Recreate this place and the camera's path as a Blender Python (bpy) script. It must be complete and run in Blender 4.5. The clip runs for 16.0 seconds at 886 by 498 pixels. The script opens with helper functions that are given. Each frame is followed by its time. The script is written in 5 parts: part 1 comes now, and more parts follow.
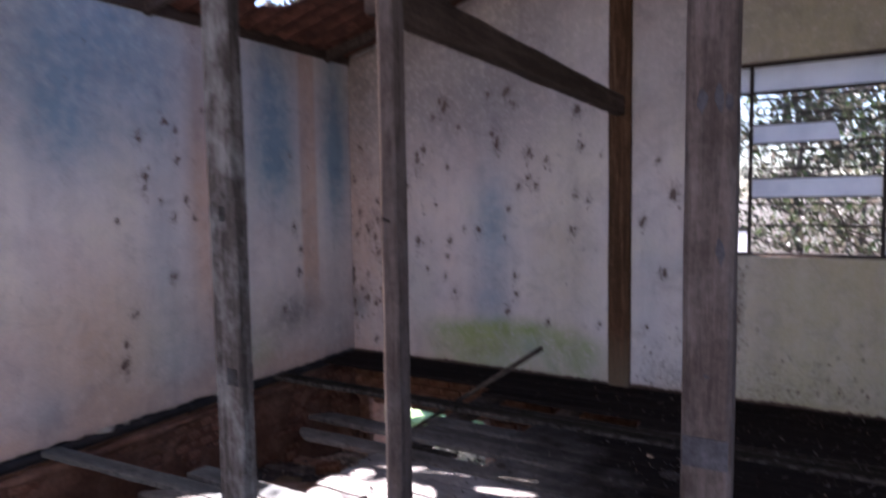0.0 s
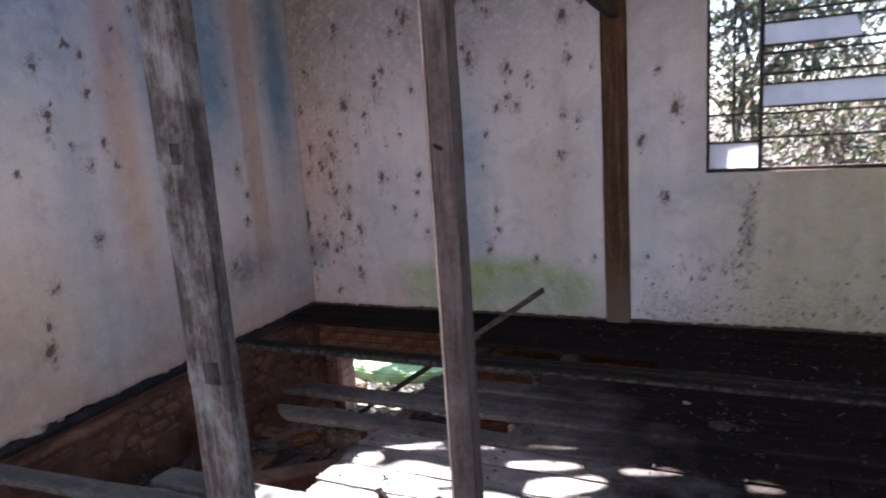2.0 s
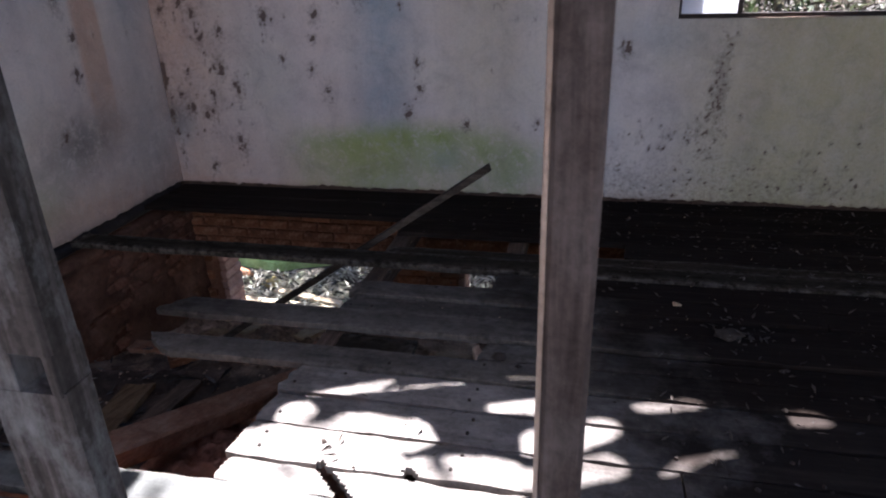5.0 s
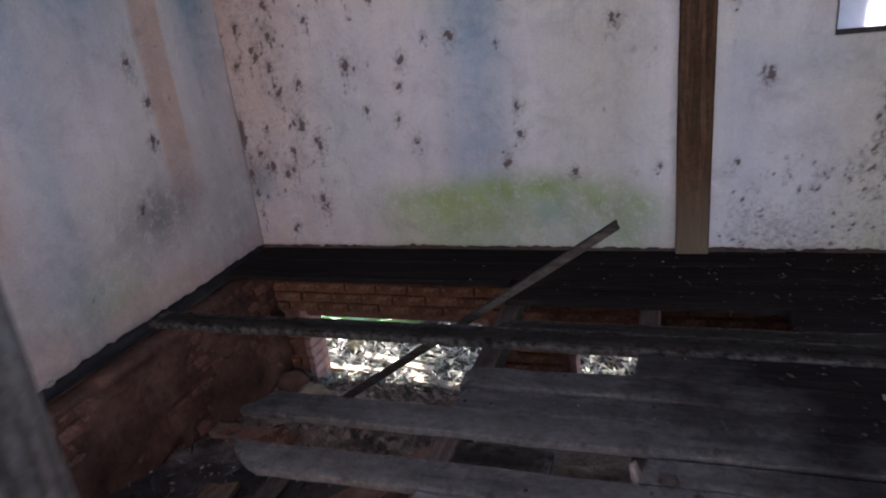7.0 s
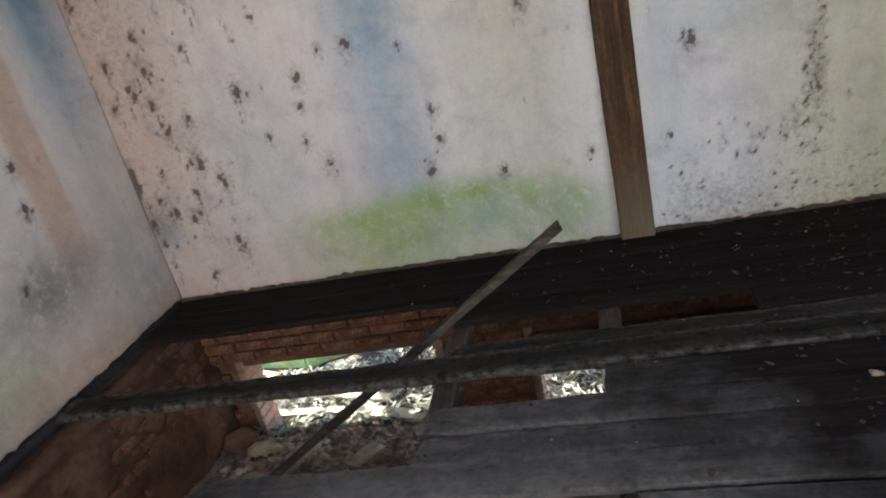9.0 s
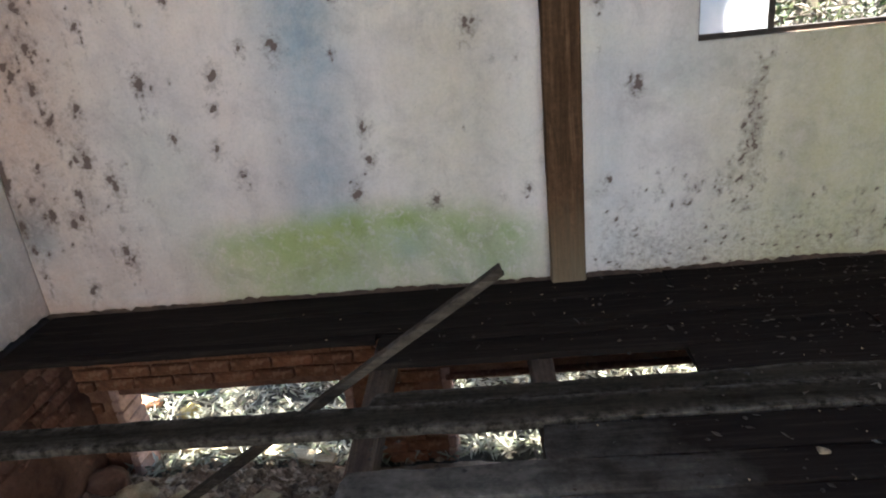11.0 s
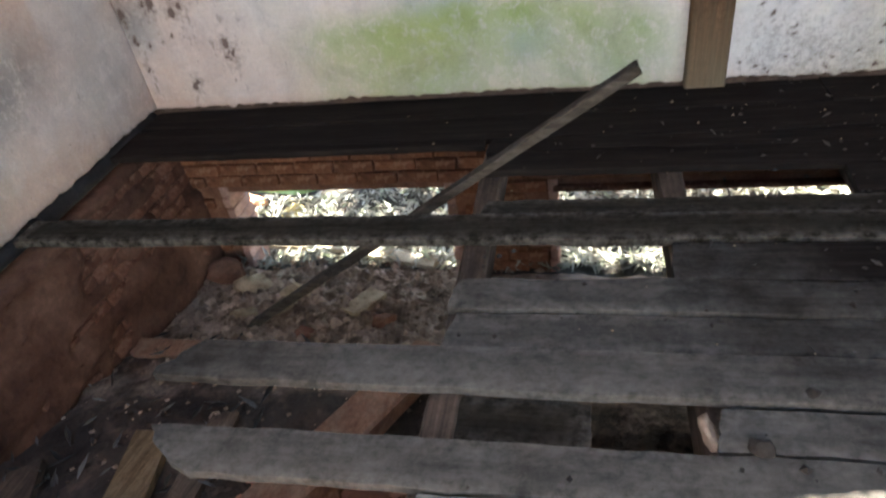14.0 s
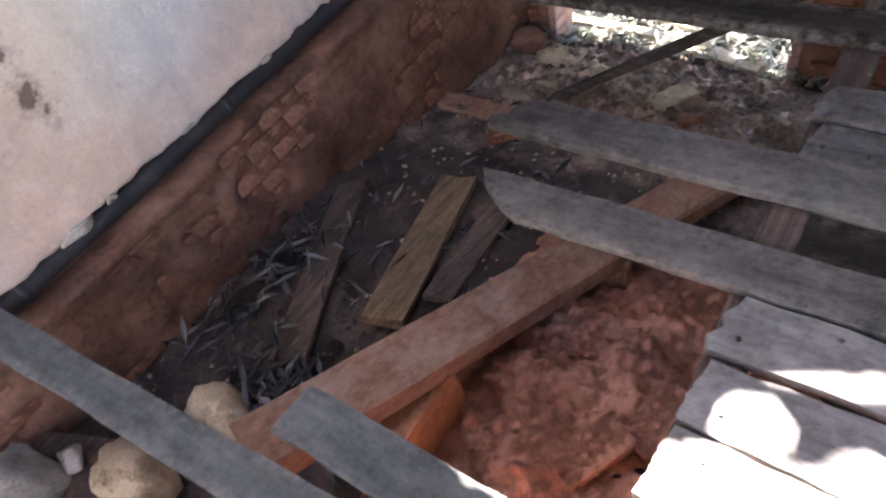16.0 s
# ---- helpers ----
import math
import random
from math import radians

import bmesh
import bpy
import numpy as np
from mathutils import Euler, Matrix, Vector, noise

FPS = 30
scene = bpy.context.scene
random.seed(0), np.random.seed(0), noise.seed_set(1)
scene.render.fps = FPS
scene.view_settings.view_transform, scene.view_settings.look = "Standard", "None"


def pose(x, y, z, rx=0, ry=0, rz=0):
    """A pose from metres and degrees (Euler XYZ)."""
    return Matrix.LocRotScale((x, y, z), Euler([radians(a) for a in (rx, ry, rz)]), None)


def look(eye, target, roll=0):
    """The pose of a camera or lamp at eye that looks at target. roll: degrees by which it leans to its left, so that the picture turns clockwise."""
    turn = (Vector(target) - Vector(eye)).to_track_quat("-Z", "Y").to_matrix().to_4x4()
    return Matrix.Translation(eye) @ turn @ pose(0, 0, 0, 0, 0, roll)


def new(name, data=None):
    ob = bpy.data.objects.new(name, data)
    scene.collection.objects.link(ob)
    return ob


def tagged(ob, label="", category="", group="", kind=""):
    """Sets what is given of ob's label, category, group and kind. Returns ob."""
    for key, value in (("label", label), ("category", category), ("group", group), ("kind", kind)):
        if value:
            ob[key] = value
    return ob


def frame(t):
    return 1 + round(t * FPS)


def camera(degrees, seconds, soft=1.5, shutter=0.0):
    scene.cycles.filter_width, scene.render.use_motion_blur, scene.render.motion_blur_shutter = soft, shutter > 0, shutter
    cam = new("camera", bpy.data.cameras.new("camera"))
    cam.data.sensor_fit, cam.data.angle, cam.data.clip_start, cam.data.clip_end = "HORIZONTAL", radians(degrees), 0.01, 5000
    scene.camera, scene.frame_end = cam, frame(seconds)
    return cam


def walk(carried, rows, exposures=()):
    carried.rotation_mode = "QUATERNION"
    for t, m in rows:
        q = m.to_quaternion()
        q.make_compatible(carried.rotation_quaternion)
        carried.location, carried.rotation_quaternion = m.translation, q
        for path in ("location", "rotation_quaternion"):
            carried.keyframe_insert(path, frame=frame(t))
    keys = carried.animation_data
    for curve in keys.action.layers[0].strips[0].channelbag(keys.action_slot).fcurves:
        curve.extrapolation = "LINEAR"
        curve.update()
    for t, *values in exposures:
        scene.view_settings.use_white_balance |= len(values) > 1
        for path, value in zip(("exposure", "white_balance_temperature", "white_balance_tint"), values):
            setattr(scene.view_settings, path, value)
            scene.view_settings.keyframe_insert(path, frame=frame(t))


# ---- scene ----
cam = camera(68.9, 16.0, soft=2.0, shutter=0.5)
PATH = [
    (0, (3.963, 0.1, 1.448), (2.94, 1.811, 1.296), -0.9),
    (0.5, (3.797, 0.283, 1.408), (2.951, 2.066, 1.086), -1.7),
    (1, (3.541, 0.329, 1.434), (2.793, 2.162, 1.15), -2.4),
    (1.5, (3.411, 0.339, 1.451), (2.647, 2.152, 1.091), -2.1),
    (2, (3.335, 0.469, 1.425), (2.519, 2.258, 1.06), -3.9),
    (2.5, (3.218, 0.635, 1.393), (2.194, 2.3, 0.97), -5.0),
    (3, (3.085, 0.733, 1.34), (2.108, 2.398, 0.816), -6.2),
    (3.5, (2.923, 0.905, 1.342), (2.232, 2.672, 0.711), -5.6),
    (4, (2.869, 1.015, 1.309), (2.309, 2.77, 0.53), -4.5),
    (6.5, (2.471, 1.447, 1.318), (2.191, 3.269, 0.544), -0.4),
    (7, (2.428, 1.604, 1.305), (1.804, 3.377, 0.62), -6.3),
    (7.5, (2.428, 1.791, 1.279), (1.797, 3.539, 0.541), -7.6),
    (8, (2.445, 1.691, 1.34), (1.924, 3.528, 0.744), -8.3),
    (8.5, (2.425, 1.79, 1.309), (1.856, 3.578, 0.618), -8.3),
    (9, (2.402, 1.911, 1.31), (1.944, 3.719, 0.587), -13.9),
    (9.5, (2.314, 2.071, 1.291), (2.057, 3.865, 0.446), -8.6),
    (10, (2.265, 2.086, 1.324), (2.138, 3.947, 0.603), -6.2),
    (12.5, (2.197, 2.252, 1.299), (1.935, 4.055, 0.473), -5.5),
    (13, (2.161, 2.203, 1.289), (1.744, 3.936, 0.382), -6.5),
    (13.5, (2.135, 2.236, 1.239), (1.66, 3.87, 0.188), -8.7),
    (14, (2.111, 2.275, 1.219), (1.689, 3.822, 0.024), -9.4),
    (14.5, (2.064, 2.285, 1.206), (1.589, 3.71, -0.114), -10.6),
    (15, (1.991, 2.236, 1.204), (1.242, 3.468, -0.182), -14.3),
    (15.5, (1.948, 2.22, 1.174), (0.994, 3.206, -0.281), -18.7),
    (16, (1.888, 2.171, 1.196), (0.898, 3.035, -0.312), -20.0),
]
walk(cam, [(t, look(eye, target, roll)) for t, eye, target, roll in PATH],
     exposures=[(0, 3.12, 5820, 26), (0.5, 3.3, 5900, 23), (1.5, 3.5, 5930, 20), (2.5, 3.38, 5930, 20), (3, 3.12, 5880, 20), (3.5, 3.05, 5860, 20), (4, 2.88, 5820, 19), (6.5, 3.5, 5820, 17), (7, 3.68, 5850, 18), (7.5, 4.02, 6000, 10), (9, 4.32, 6380, 4), (10, 4.32, 6420, 0), (12.5, 3.98, 6500, 10), (13, 4.28, 6420, 7), (14, 4.8, 6520, 4), (15, 4.88, 6350, 13), (16, 5.08, 6200, 15)])

# ---- light: open sky, one sun through the broken roof ----
SUN_DIR = Vector((0.30, -0.33, -0.89)).normalized()      # the way that the light goes
world = bpy.data.worlds.new("sky")
scene.world = world
world.use_nodes = True
sky = world.node_tree.nodes.new("ShaderNodeTexSky")
sky.sky_type, sky.sun_disc = 'NISHITA', False
sky.sun_elevation = math.asin(-SUN_DIR.z)
sky.sun_rotation = math.atan2(-SUN_DIR.x, -SUN_DIR.y)
world.node_tree.links.new(sky.outputs[0], world.node_tree.nodes["Background"].inputs[0])
world.node_tree.nodes["Background"].inputs[1].default_value = 0.05
sun = new("sun", bpy.data.lights.new("sun", 'SUN'))
sun.data.energy, sun.data.angle, sun.data.color = 5.0, radians(0.5), (1.0, 0.93, 0.85)
sun.matrix_world = look((0, 0, 9), Vector((0, 0, 9)) + SUN_DIR)

# ---- sizes of the house ----
W, D, BACK, TH = 5.6, 5.0, -1.7, 0.2       # room to x = W and y = D, back wall, wall thickness
EAVE, SLOPE, RIDGE = 2.80, 0.24, 2.8       # roof rises from both side walls to the ridge
GROUND = -1.10
ROOF_FROM = -0.5                           # no roof south of here: unseen gap added to let skylight in
WX0, WX1, WZ0, WZ1 = 3.18, 4.57, 1.03, 2.33  # window in the far wall


def roof_z(x):
    return EAVE + SLOPE * (x if x < RIDGE else 2 * RIDGE - x)


# ---- materials ----
def material(name):
    m = bpy.data.materials.new(name)
    m.use_nodes = True
    return m, m.node_tree, m.node_tree.nodes["Principled BSDF"]


def node(tree, kind, **inputs):
    n = tree.nodes.new(kind)
    for k, v in inputs.items():
        n.inputs[k].default_value = v
    return n


def coords(tree, scale=(1, 1, 1)):
    c = tree.nodes.new("ShaderNodeTexCoord")
    m = node(tree, "ShaderNodeMapping", Scale=scale)
    tree.links.new(c.outputs["Object"], m.inputs["Vector"])
    return m.outputs["Vector"]


def noise_tex(tree, vec, scale, detail=5.0, rough=0.55, distort=0.0):
    n = node(tree, "ShaderNodeTexNoise", Scale=scale, Detail=detail, Roughness=rough, Distortion=distort)
    tree.links.new(vec, n.inputs["Vector"])
    return n.outputs["Fac"]


def ramp(tree, fac, stops):
    r = tree.nodes.new("ShaderNodeValToRGB")
    els = r.color_ramp.elements
    while len(els) < len(stops):
        els.new(0.5)
    for e, (p, c) in zip(els, stops):
        e.position = p
        e.color = (*c, 1) if len(c) == 3 else c
    tree.links.new(fac, r.inputs["Fac"])
    return r.outputs["Color"]


def grey(v):
    return (v, v, v)


def blend(tree, fac, a, b, mode='MIX'):
    n = tree.nodes.new("ShaderNodeMix")
    n.data_type, n.blend_type = 'RGBA', mode
    for sock, v in ((n.inputs["Factor"], fac), (n.inputs[6], a), (n.inputs[7], b)):
        if isinstance(v, bpy.types.NodeSocket):
            tree.links.new(v, sock)
        elif isinstance(v, (int, float)):
            sock.default_value = v
        else:
            sock.default_value = (*v, 1)
    return n.outputs[2]


def math_node(tree, op, a, b):
    n = tree.nodes.new("ShaderNodeMath")
    n.operation = op
    n.use_clamp = True
    for sock, v in ((n.inputs[0], a), (n.inputs[1], b)):
        if isinstance(v, bpy.types.NodeSocket):
            tree.links.new(v, sock)
        else:
            sock.default_value = v
    return n.outputs[0]


def relief(tree, bsdf, height, strength, distance):
    b = node(tree, "ShaderNodeBump", Strength=strength, Distance=distance)
    tree.links.new(height, b.inputs["Height"])
    tree.links.new(b.outputs["Normal"], bsdf.inputs["Normal"])


def rand(tree):
    return tree.nodes.new("ShaderNodeObjectInfo").outputs["Random"]


def island(tree):
    return tree.nodes.new("ShaderNodeNewGeometry").outputs["Random Per Island"]


def wood(name, dark, mid, light, axis=0, rough=0.88, fine=1.0, dust=0.0, dust_col=(0.2, 0.18, 0.16), mud_shade=False, grain=0.55, gloss=0.12, foot=None):
    """Weathered wood with its grain along the axis (0 x, 1 y, 2 z)."""
    m, t, b = material(name)
    s = [14.0, 14.0, 14.0]
    s[axis] = 0.9
    v = coords(t, s)
    g1 = noise_tex(t, v, 1.6 * fine, 7, 0.65, 1.2)
    s2 = [90.0, 90.0, 90.0]
    s2[axis] = 4.0
    g2 = noise_tex(t, coords(t, s2), 1.0 * fine, 4, 0.7)
    patch = noise_tex(t, coords(t), 2.3, 5, 0.6)
    c = ramp(t, g1, [(0.25, dark), (0.5, mid), (0.78, light)])
    c = blend(t, grain, c, ramp(t, g2, [(0.3, grey(0.35)), (0.7, grey(1.0))]), 'MULTIPLY')
    c = blend(t, 0.6, c, ramp(t, patch, [(0.35, grey(0.55)), (0.65, grey(1.15))]), 'MULTIPLY')
    c = blend(t, 0.5, c, ramp(t, rand(t), [(0.0, grey(0.7)), (1.0, grey(1.2))]), 'MULTIPLY')
    fleck = noise_tex(t, coords(t), 48.0, 8, 0.8, 0.4)
    c = blend(t, 0.7, c, ramp(t, fleck, [(0.34, grey(0.55)), (0.5, grey(0.95)), (0.66, grey(1.3))]), 'MULTIPLY')
    if dust:
        sd = [11.0, 11.0, 11.0]
        sd[axis] = 6.0
        d = ramp(t, noise_tex(t, coords(t, sd), 1.0, 9, 0.75), [(0.46, grey(0)), (0.72, grey(dust))])
        c = blend(t, d, c, dust_col)
    wr = t.nodes.new("ShaderNodeAttribute")
    wr.attribute_name = "wear"
    c = blend(t, math_node(t, 'MULTIPLY', wr.outputs["Fac"], ramp(t, noise_tex(t, coords(t), 24.0, 6, 0.7), [(0.4, grey(0.0)), (0.66, grey(0.5))])), c, (0.25, 0.22, 0.19))
    if foot:                                               # washed-out lower end
        xyz = t.nodes.new("ShaderNodeSeparateXYZ")
        t.links.new(t.nodes.new("ShaderNodeTexCoord").outputs["Object"], xyz.inputs[0])
        k = node(t, "ShaderNodeMapRange", **{"From Min": 0.55, "From Max": 0.12})
        t.links.new(math_node(t, 'ADD', xyz.outputs["Z"], ramp(t, g1, [(0.3, grey(0.0)), (0.7, grey(0.3))])), k.inputs["Value"])
        c = blend(t, k.outputs[0], c, blend(t, 0.6, foot, ramp(t, g2, [(0.3, grey(0.5)), (0.7, grey(1.0))]), 'MULTIPLY'))
    if mud_shade:                                                # trodden-in dirt plus painted shade: planks blacken away from the sunlit middle
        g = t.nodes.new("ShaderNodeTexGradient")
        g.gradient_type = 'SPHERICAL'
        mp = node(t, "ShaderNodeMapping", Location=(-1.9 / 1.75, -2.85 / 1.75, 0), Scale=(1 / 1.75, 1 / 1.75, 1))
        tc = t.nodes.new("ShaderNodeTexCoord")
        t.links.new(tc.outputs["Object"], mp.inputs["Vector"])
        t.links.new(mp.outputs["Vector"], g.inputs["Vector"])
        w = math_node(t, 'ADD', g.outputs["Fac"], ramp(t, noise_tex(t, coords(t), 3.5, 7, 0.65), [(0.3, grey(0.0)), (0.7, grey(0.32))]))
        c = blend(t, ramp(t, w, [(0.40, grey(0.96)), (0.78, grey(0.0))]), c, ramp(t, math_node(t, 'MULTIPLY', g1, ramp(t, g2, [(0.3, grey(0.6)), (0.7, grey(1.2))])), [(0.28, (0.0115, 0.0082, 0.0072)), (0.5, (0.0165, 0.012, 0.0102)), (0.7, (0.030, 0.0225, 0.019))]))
    t.links.new(c, b.inputs["Base Color"])
    b.inputs["Roughness"].default_value = rough
    b.inputs["Specular IOR Level"].default_value = gloss
    relief(t, b, math_node(t, 'ADD', math_node(t, 'ADD', g2, g1), fleck), 0.8, 0.010)
    return m


M_FLOOR = wood("floor_wood", (0.078, 0.070, 0.062), (0.104, 0.094, 0.084), (0.134, 0.122, 0.110), 0, dust=0.6, dust_col=(0.21, 0.19, 0.17), mud_shade=True, grain=0.25, gloss=0.02, rough=0.85)
# dusty near planks, paled further to lift the sun patch and its haze
M_NEAR_LIT = wood("dusty_lit_plank_wood", (0.150, 0.136, 0.125), (0.200, 0.182, 0.168), (0.255, 0.234, 0.218), 0, dust=0.65, dust_col=(0.40, 0.37, 0.345), mud_shade=True, grain=0.2, gloss=0.05, rough=0.85)
M_STUB = wood("bare_plank_wood", (0.022, 0.018, 0.0135), (0.041, 0.034, 0.0265), (0.068, 0.057, 0.045), 0, dust=0.35, dust_col=(0.07, 0.06, 0.05), grain=0.5, gloss=0.0)
M_GREYPLANK = wood("grey_plank_wood", (0.070, 0.073, 0.070), (0.095, 0.099, 0.095), (0.125, 0.130, 0.125), 0, dust=0.5, dust_col=(0.19, 0.19, 0.18), grain=0.2, gloss=0.15, rough=0.8)
M_POST = wood("post_wood", (0.045, 0.037, 0.034), (0.11, 0.096, 0.09), (0.24, 0.215, 0.205), 2, dust=0.75, dust_col=(0.32, 0.33, 0.33))
M_STUD = wood("stud_wood", (0.05, 0.038, 0.034), (0.11, 0.086, 0.078), (0.19, 0.153, 0.14), 2, dust=0.35, dust_col=(0.25, 0.22, 0.21))
M_WALLPOST = wood("brown_post_wood", (0.042, 0.021, 0.012), (0.135, 0.074, 0.041), (0.27, 0.165, 0.10), 2, foot=(0.19, 0.145, 0.095))
M_RAIL = wood("rail_wood", (0.04, 0.03, 0.026), (0.09, 0.066, 0.055), (0.17, 0.13, 0.11), 1)
M_JOIST = wood("joist_wood", (0.05, 0.036, 0.03), (0.12, 0.085, 0.065), (0.22, 0.16, 0.12), 1)
M_RED_JOIST = wood("reddish_wood", (0.24, 0.125, 0.085), (0.36, 0.195, 0.13), (0.47, 0.275, 0.19), 1, dust=0.7, dust_col=(0.40, 0.30, 0.235), grain=0.35)
M_DEBRIS_WOOD = wood("debris_wood", (0.105, 0.066, 0.036), (0.20, 0.132, 0.075), (0.32, 0.225, 0.14), 1, dust=0.4, dust_col=(0.26, 0.20, 0.135))
M_LIT_EDGE = wood("bounce_lit_edge", (0.30, 0.22, 0.17), (0.46, 0.35, 0.28), (0.58, 0.46, 0.38), 2)
M_PALE_WOOD = wood("pale_wood", (0.36, 0.28, 0.18), (0.56, 0.46, 0.32), (0.72, 0.62, 0.46), 0)


def plaster():
    """Old limewashed plaster: pink and blue washes, algae and mould that the wall's mesh carries as stains."""
    m, t, b = material("limewash")
    v = coords(t)
    n1, n2, n3 = noise_tex(t, v, 1.7, 6, 0.6), noise_tex(t, v, 9.0, 8, 0.7), noise_tex(t, v, 70.0, 5, 0.65)
    base = ramp(t, n1, [(0.3, (0.66, 0.59, 0.58)), (0.5, (0.75, 0.70, 0.69)), (0.7, (0.77, 0.73, 0.66))])
    a = t.nodes.new("ShaderNodeAttribute")
    a.attribute_name = "stain_a"
    sa = t.nodes.new("ShaderNodeSeparateColor")
    t.links.new(a.outputs["Color"], sa.inputs[0])
    a2 = t.nodes.new("ShaderNodeAttribute")
    a2.attribute_name = "stain_b"
    sb = t.nodes.new("ShaderNodeSeparateColor")
    t.links.new(a2.outputs["Color"], sb.inputs[0])
    rag = ramp(t, n2, [(0.3, grey(0.75)), (0.62, grey(1.3))])

    mott = math_node(t, 'MULTIPLY', rag, ramp(t, noise_tex(t, v, 21.0, 8, 0.75, 0.5), [(0.36, grey(0.35)), (0.52, grey(1.0)), (0.68, grey(1.35))]))

    def wash(c, amount, col, by=rag):
        return blend(t, math_node(t, 'MULTIPLY', amount, by), c, col)
    c = wash(base, sb.outputs[0], (0.64, 0.47, 0.385))          # pink-orange wash
    c = wash(c, sa.outputs[2], (0.24, 0.36, 0.46))             # blue wash
    c = wash(c, sb.outputs[1], (0.20, 0.19, 0.18), mott)             # grey dirt
    c = wash(c, sa.outputs[1], (0.285, 0.385, 0.150), mott)             # algae
    c = wash(c, sb.outputs[2], (0.48, 0.45, 0.25))             # yellowed damp
    c = blend(t, 0.35, c, ramp(t, n3, [(0.3, grey(0.7)), (0.6, grey(1.0))]), 'MULTIPLY')
    streak = noise_tex(t, coords(t, (7, 7, 0.5)), 1.0, 4, 0.6)
    c = blend(t, 0.25, c, ramp(t, streak, [(0.35, grey(0.72)), (0.6, grey(1.05))]), 'MULTIPLY')
    n4 = noise_tex(t, v, 38.0, 6, 0.75)
    spot = ramp(t, math_node(t, 'ADD', sa.outputs[0], math_node(t, 'MULTIPLY', n4, 1.15)), [(0.70, grey(0)), (0.98, grey(0.5)), (1.4, grey(0.92))])
    c = blend(t, spot, c, (0.120, 0.082, 0.068))
    speck = ramp(t, noise_tex(t, v, 55.0, 3, 0.6), [(0.70, grey(0)), (0.76, grey(0.55))])
    c = blend(t, speck, c, (0.12, 0.10, 0.09))
    blot = noise_tex(t, v, 4.2, 9, 0.72, 0.6)
    c = blend(t, 0.55, c, ramp(t, blot, [(0.32, (0.62, 0.60, 0.62)), (0.5, (0.96, 0.94, 0.94)), (0.68, (1.06, 1.02, 0.97))]), 'MULTIPLY')
    t.links.new(c, b.inputs["Base Color"])
    b.inputs["Roughness"].default_value = 0.9
    b.inputs["Specular IOR Level"].default_value = 0.2
    relief(t, b, math_node(t, 'ADD', n2, n3), 0.45, 0.008)
    return m


M_PLASTER = plaster()


def earthy(name, stops, scale, bump, dist, rough=0.95, vary=0.0, per_island=False, speck=None):
    """Brick, soil, stone: mottled at two scales, with some change from piece to piece."""
    m, t, b = material(name)
    v = coords(t)
    n1, n2 = noise_tex(t, v, scale, 7, 0.65), noise_tex(t, v, scale * 9, 6, 0.7)
    c = ramp(t, n1, stops)
    c = blend(t, 0.6, c, ramp(t, n2, [(0.3, grey(0.5)), (0.65, grey(1.15))]), 'MULTIPLY')
    if vary:
        src = island(t) if per_island else rand(t)
        c = blend(t, vary, c, ramp(t, src, [(0.0, grey(0.45)), (0.5, grey(0.95)), (1.0, grey(1.5))]), 'MULTIPLY')
    if speck:
        c = blend(t, ramp(t, noise_tex(t, v, scale * 4, 4, 0.6), [(0.52, grey(0)), (0.66, grey(0.8))]), c, speck)
    t.links.new(c, b.inputs["Base Color"])
    b.inputs["Roughness"].default_value = rough
    b.inputs["Specular IOR Level"].default_value = 0.2
    relief(t, b, math_node(t, 'ADD', n1, n2), bump, dist)
    return m


M_BRICK = earthy("clay_brick", [(0.3, (0.15, 0.062, 0.034)), (0.55, (0.25, 0.112, 0.060)), (0.75, (0.35, 0.178, 0.10))], 6, 0.7, 0.012, vary=0.4, speck=(0.34, 0.19, 0.12))
# orange lightened to hold the sunlight bounced onto the stub
M_STUBBRICK = earthy("sunlit_orange_brick", [(0.3, (0.36, 0.165, 0.085)), (0.55, (0.50, 0.25, 0.14)), (0.75, (0.58, 0.33, 0.20))], 5, 0.7, 0.012)
# darker copy of clay_brick, with the west side's shade in its colour
M_DIM_BRICK = earthy("dim_brick", [(0.3, (0.10, 0.042, 0.028)), (0.55, (0.185, 0.086, 0.057)), (0.75, (0.29, 0.155, 0.108))], 6, 0.7, 0.012, vary=0.35, speck=(0.27, 0.16, 0.11))
M_MORTAR = earthy("earth_mortar", [(0.3, (0.16, 0.07, 0.045)), (0.6, (0.30, 0.16, 0.10))], 8, 0.8, 0.012)
# jamb colour made pinker and paler for the daylight falling in from outside
M_JAMB = earthy("daylit_jamb_brick", [(0.3, (0.30, 0.17, 0.13)), (0.55, (0.44, 0.27, 0.215)), (0.75, (0.54, 0.36, 0.30))], 5, 0.7, 0.012, vary=0.2)
M_MUD = earthy("mud_plaster", [(0.3, (0.066, 0.032, 0.022)), (0.5, (0.140, 0.070, 0.047)), (0.7, (0.23, 0.130, 0.090))], 3.5, 0.9, 0.02)
M_SOIL = earthy("red_soil", [(0.3, (0.30, 0.130, 0.088)), (0.52, (0.47, 0.222, 0.150)), (0.72, (0.57, 0.31, 0.22))], 5, 1.0, 0.03)
M_RIM = earthy("raw_wall_edge", [(0.3, (0.04, 0.027, 0.021)), (0.6, (0.12, 0.08, 0.06)), (0.75, (0.24, 0.17, 0.13))], 9, 0.8, 0.02)
M_DUFF = earthy("leaf_mould", [(0.3, (0.03, 0.026, 0.02)), (0.55, (0.07, 0.063, 0.053)), (0.72, (0.13, 0.123, 0.105))], 11, 1.0, 0.03)


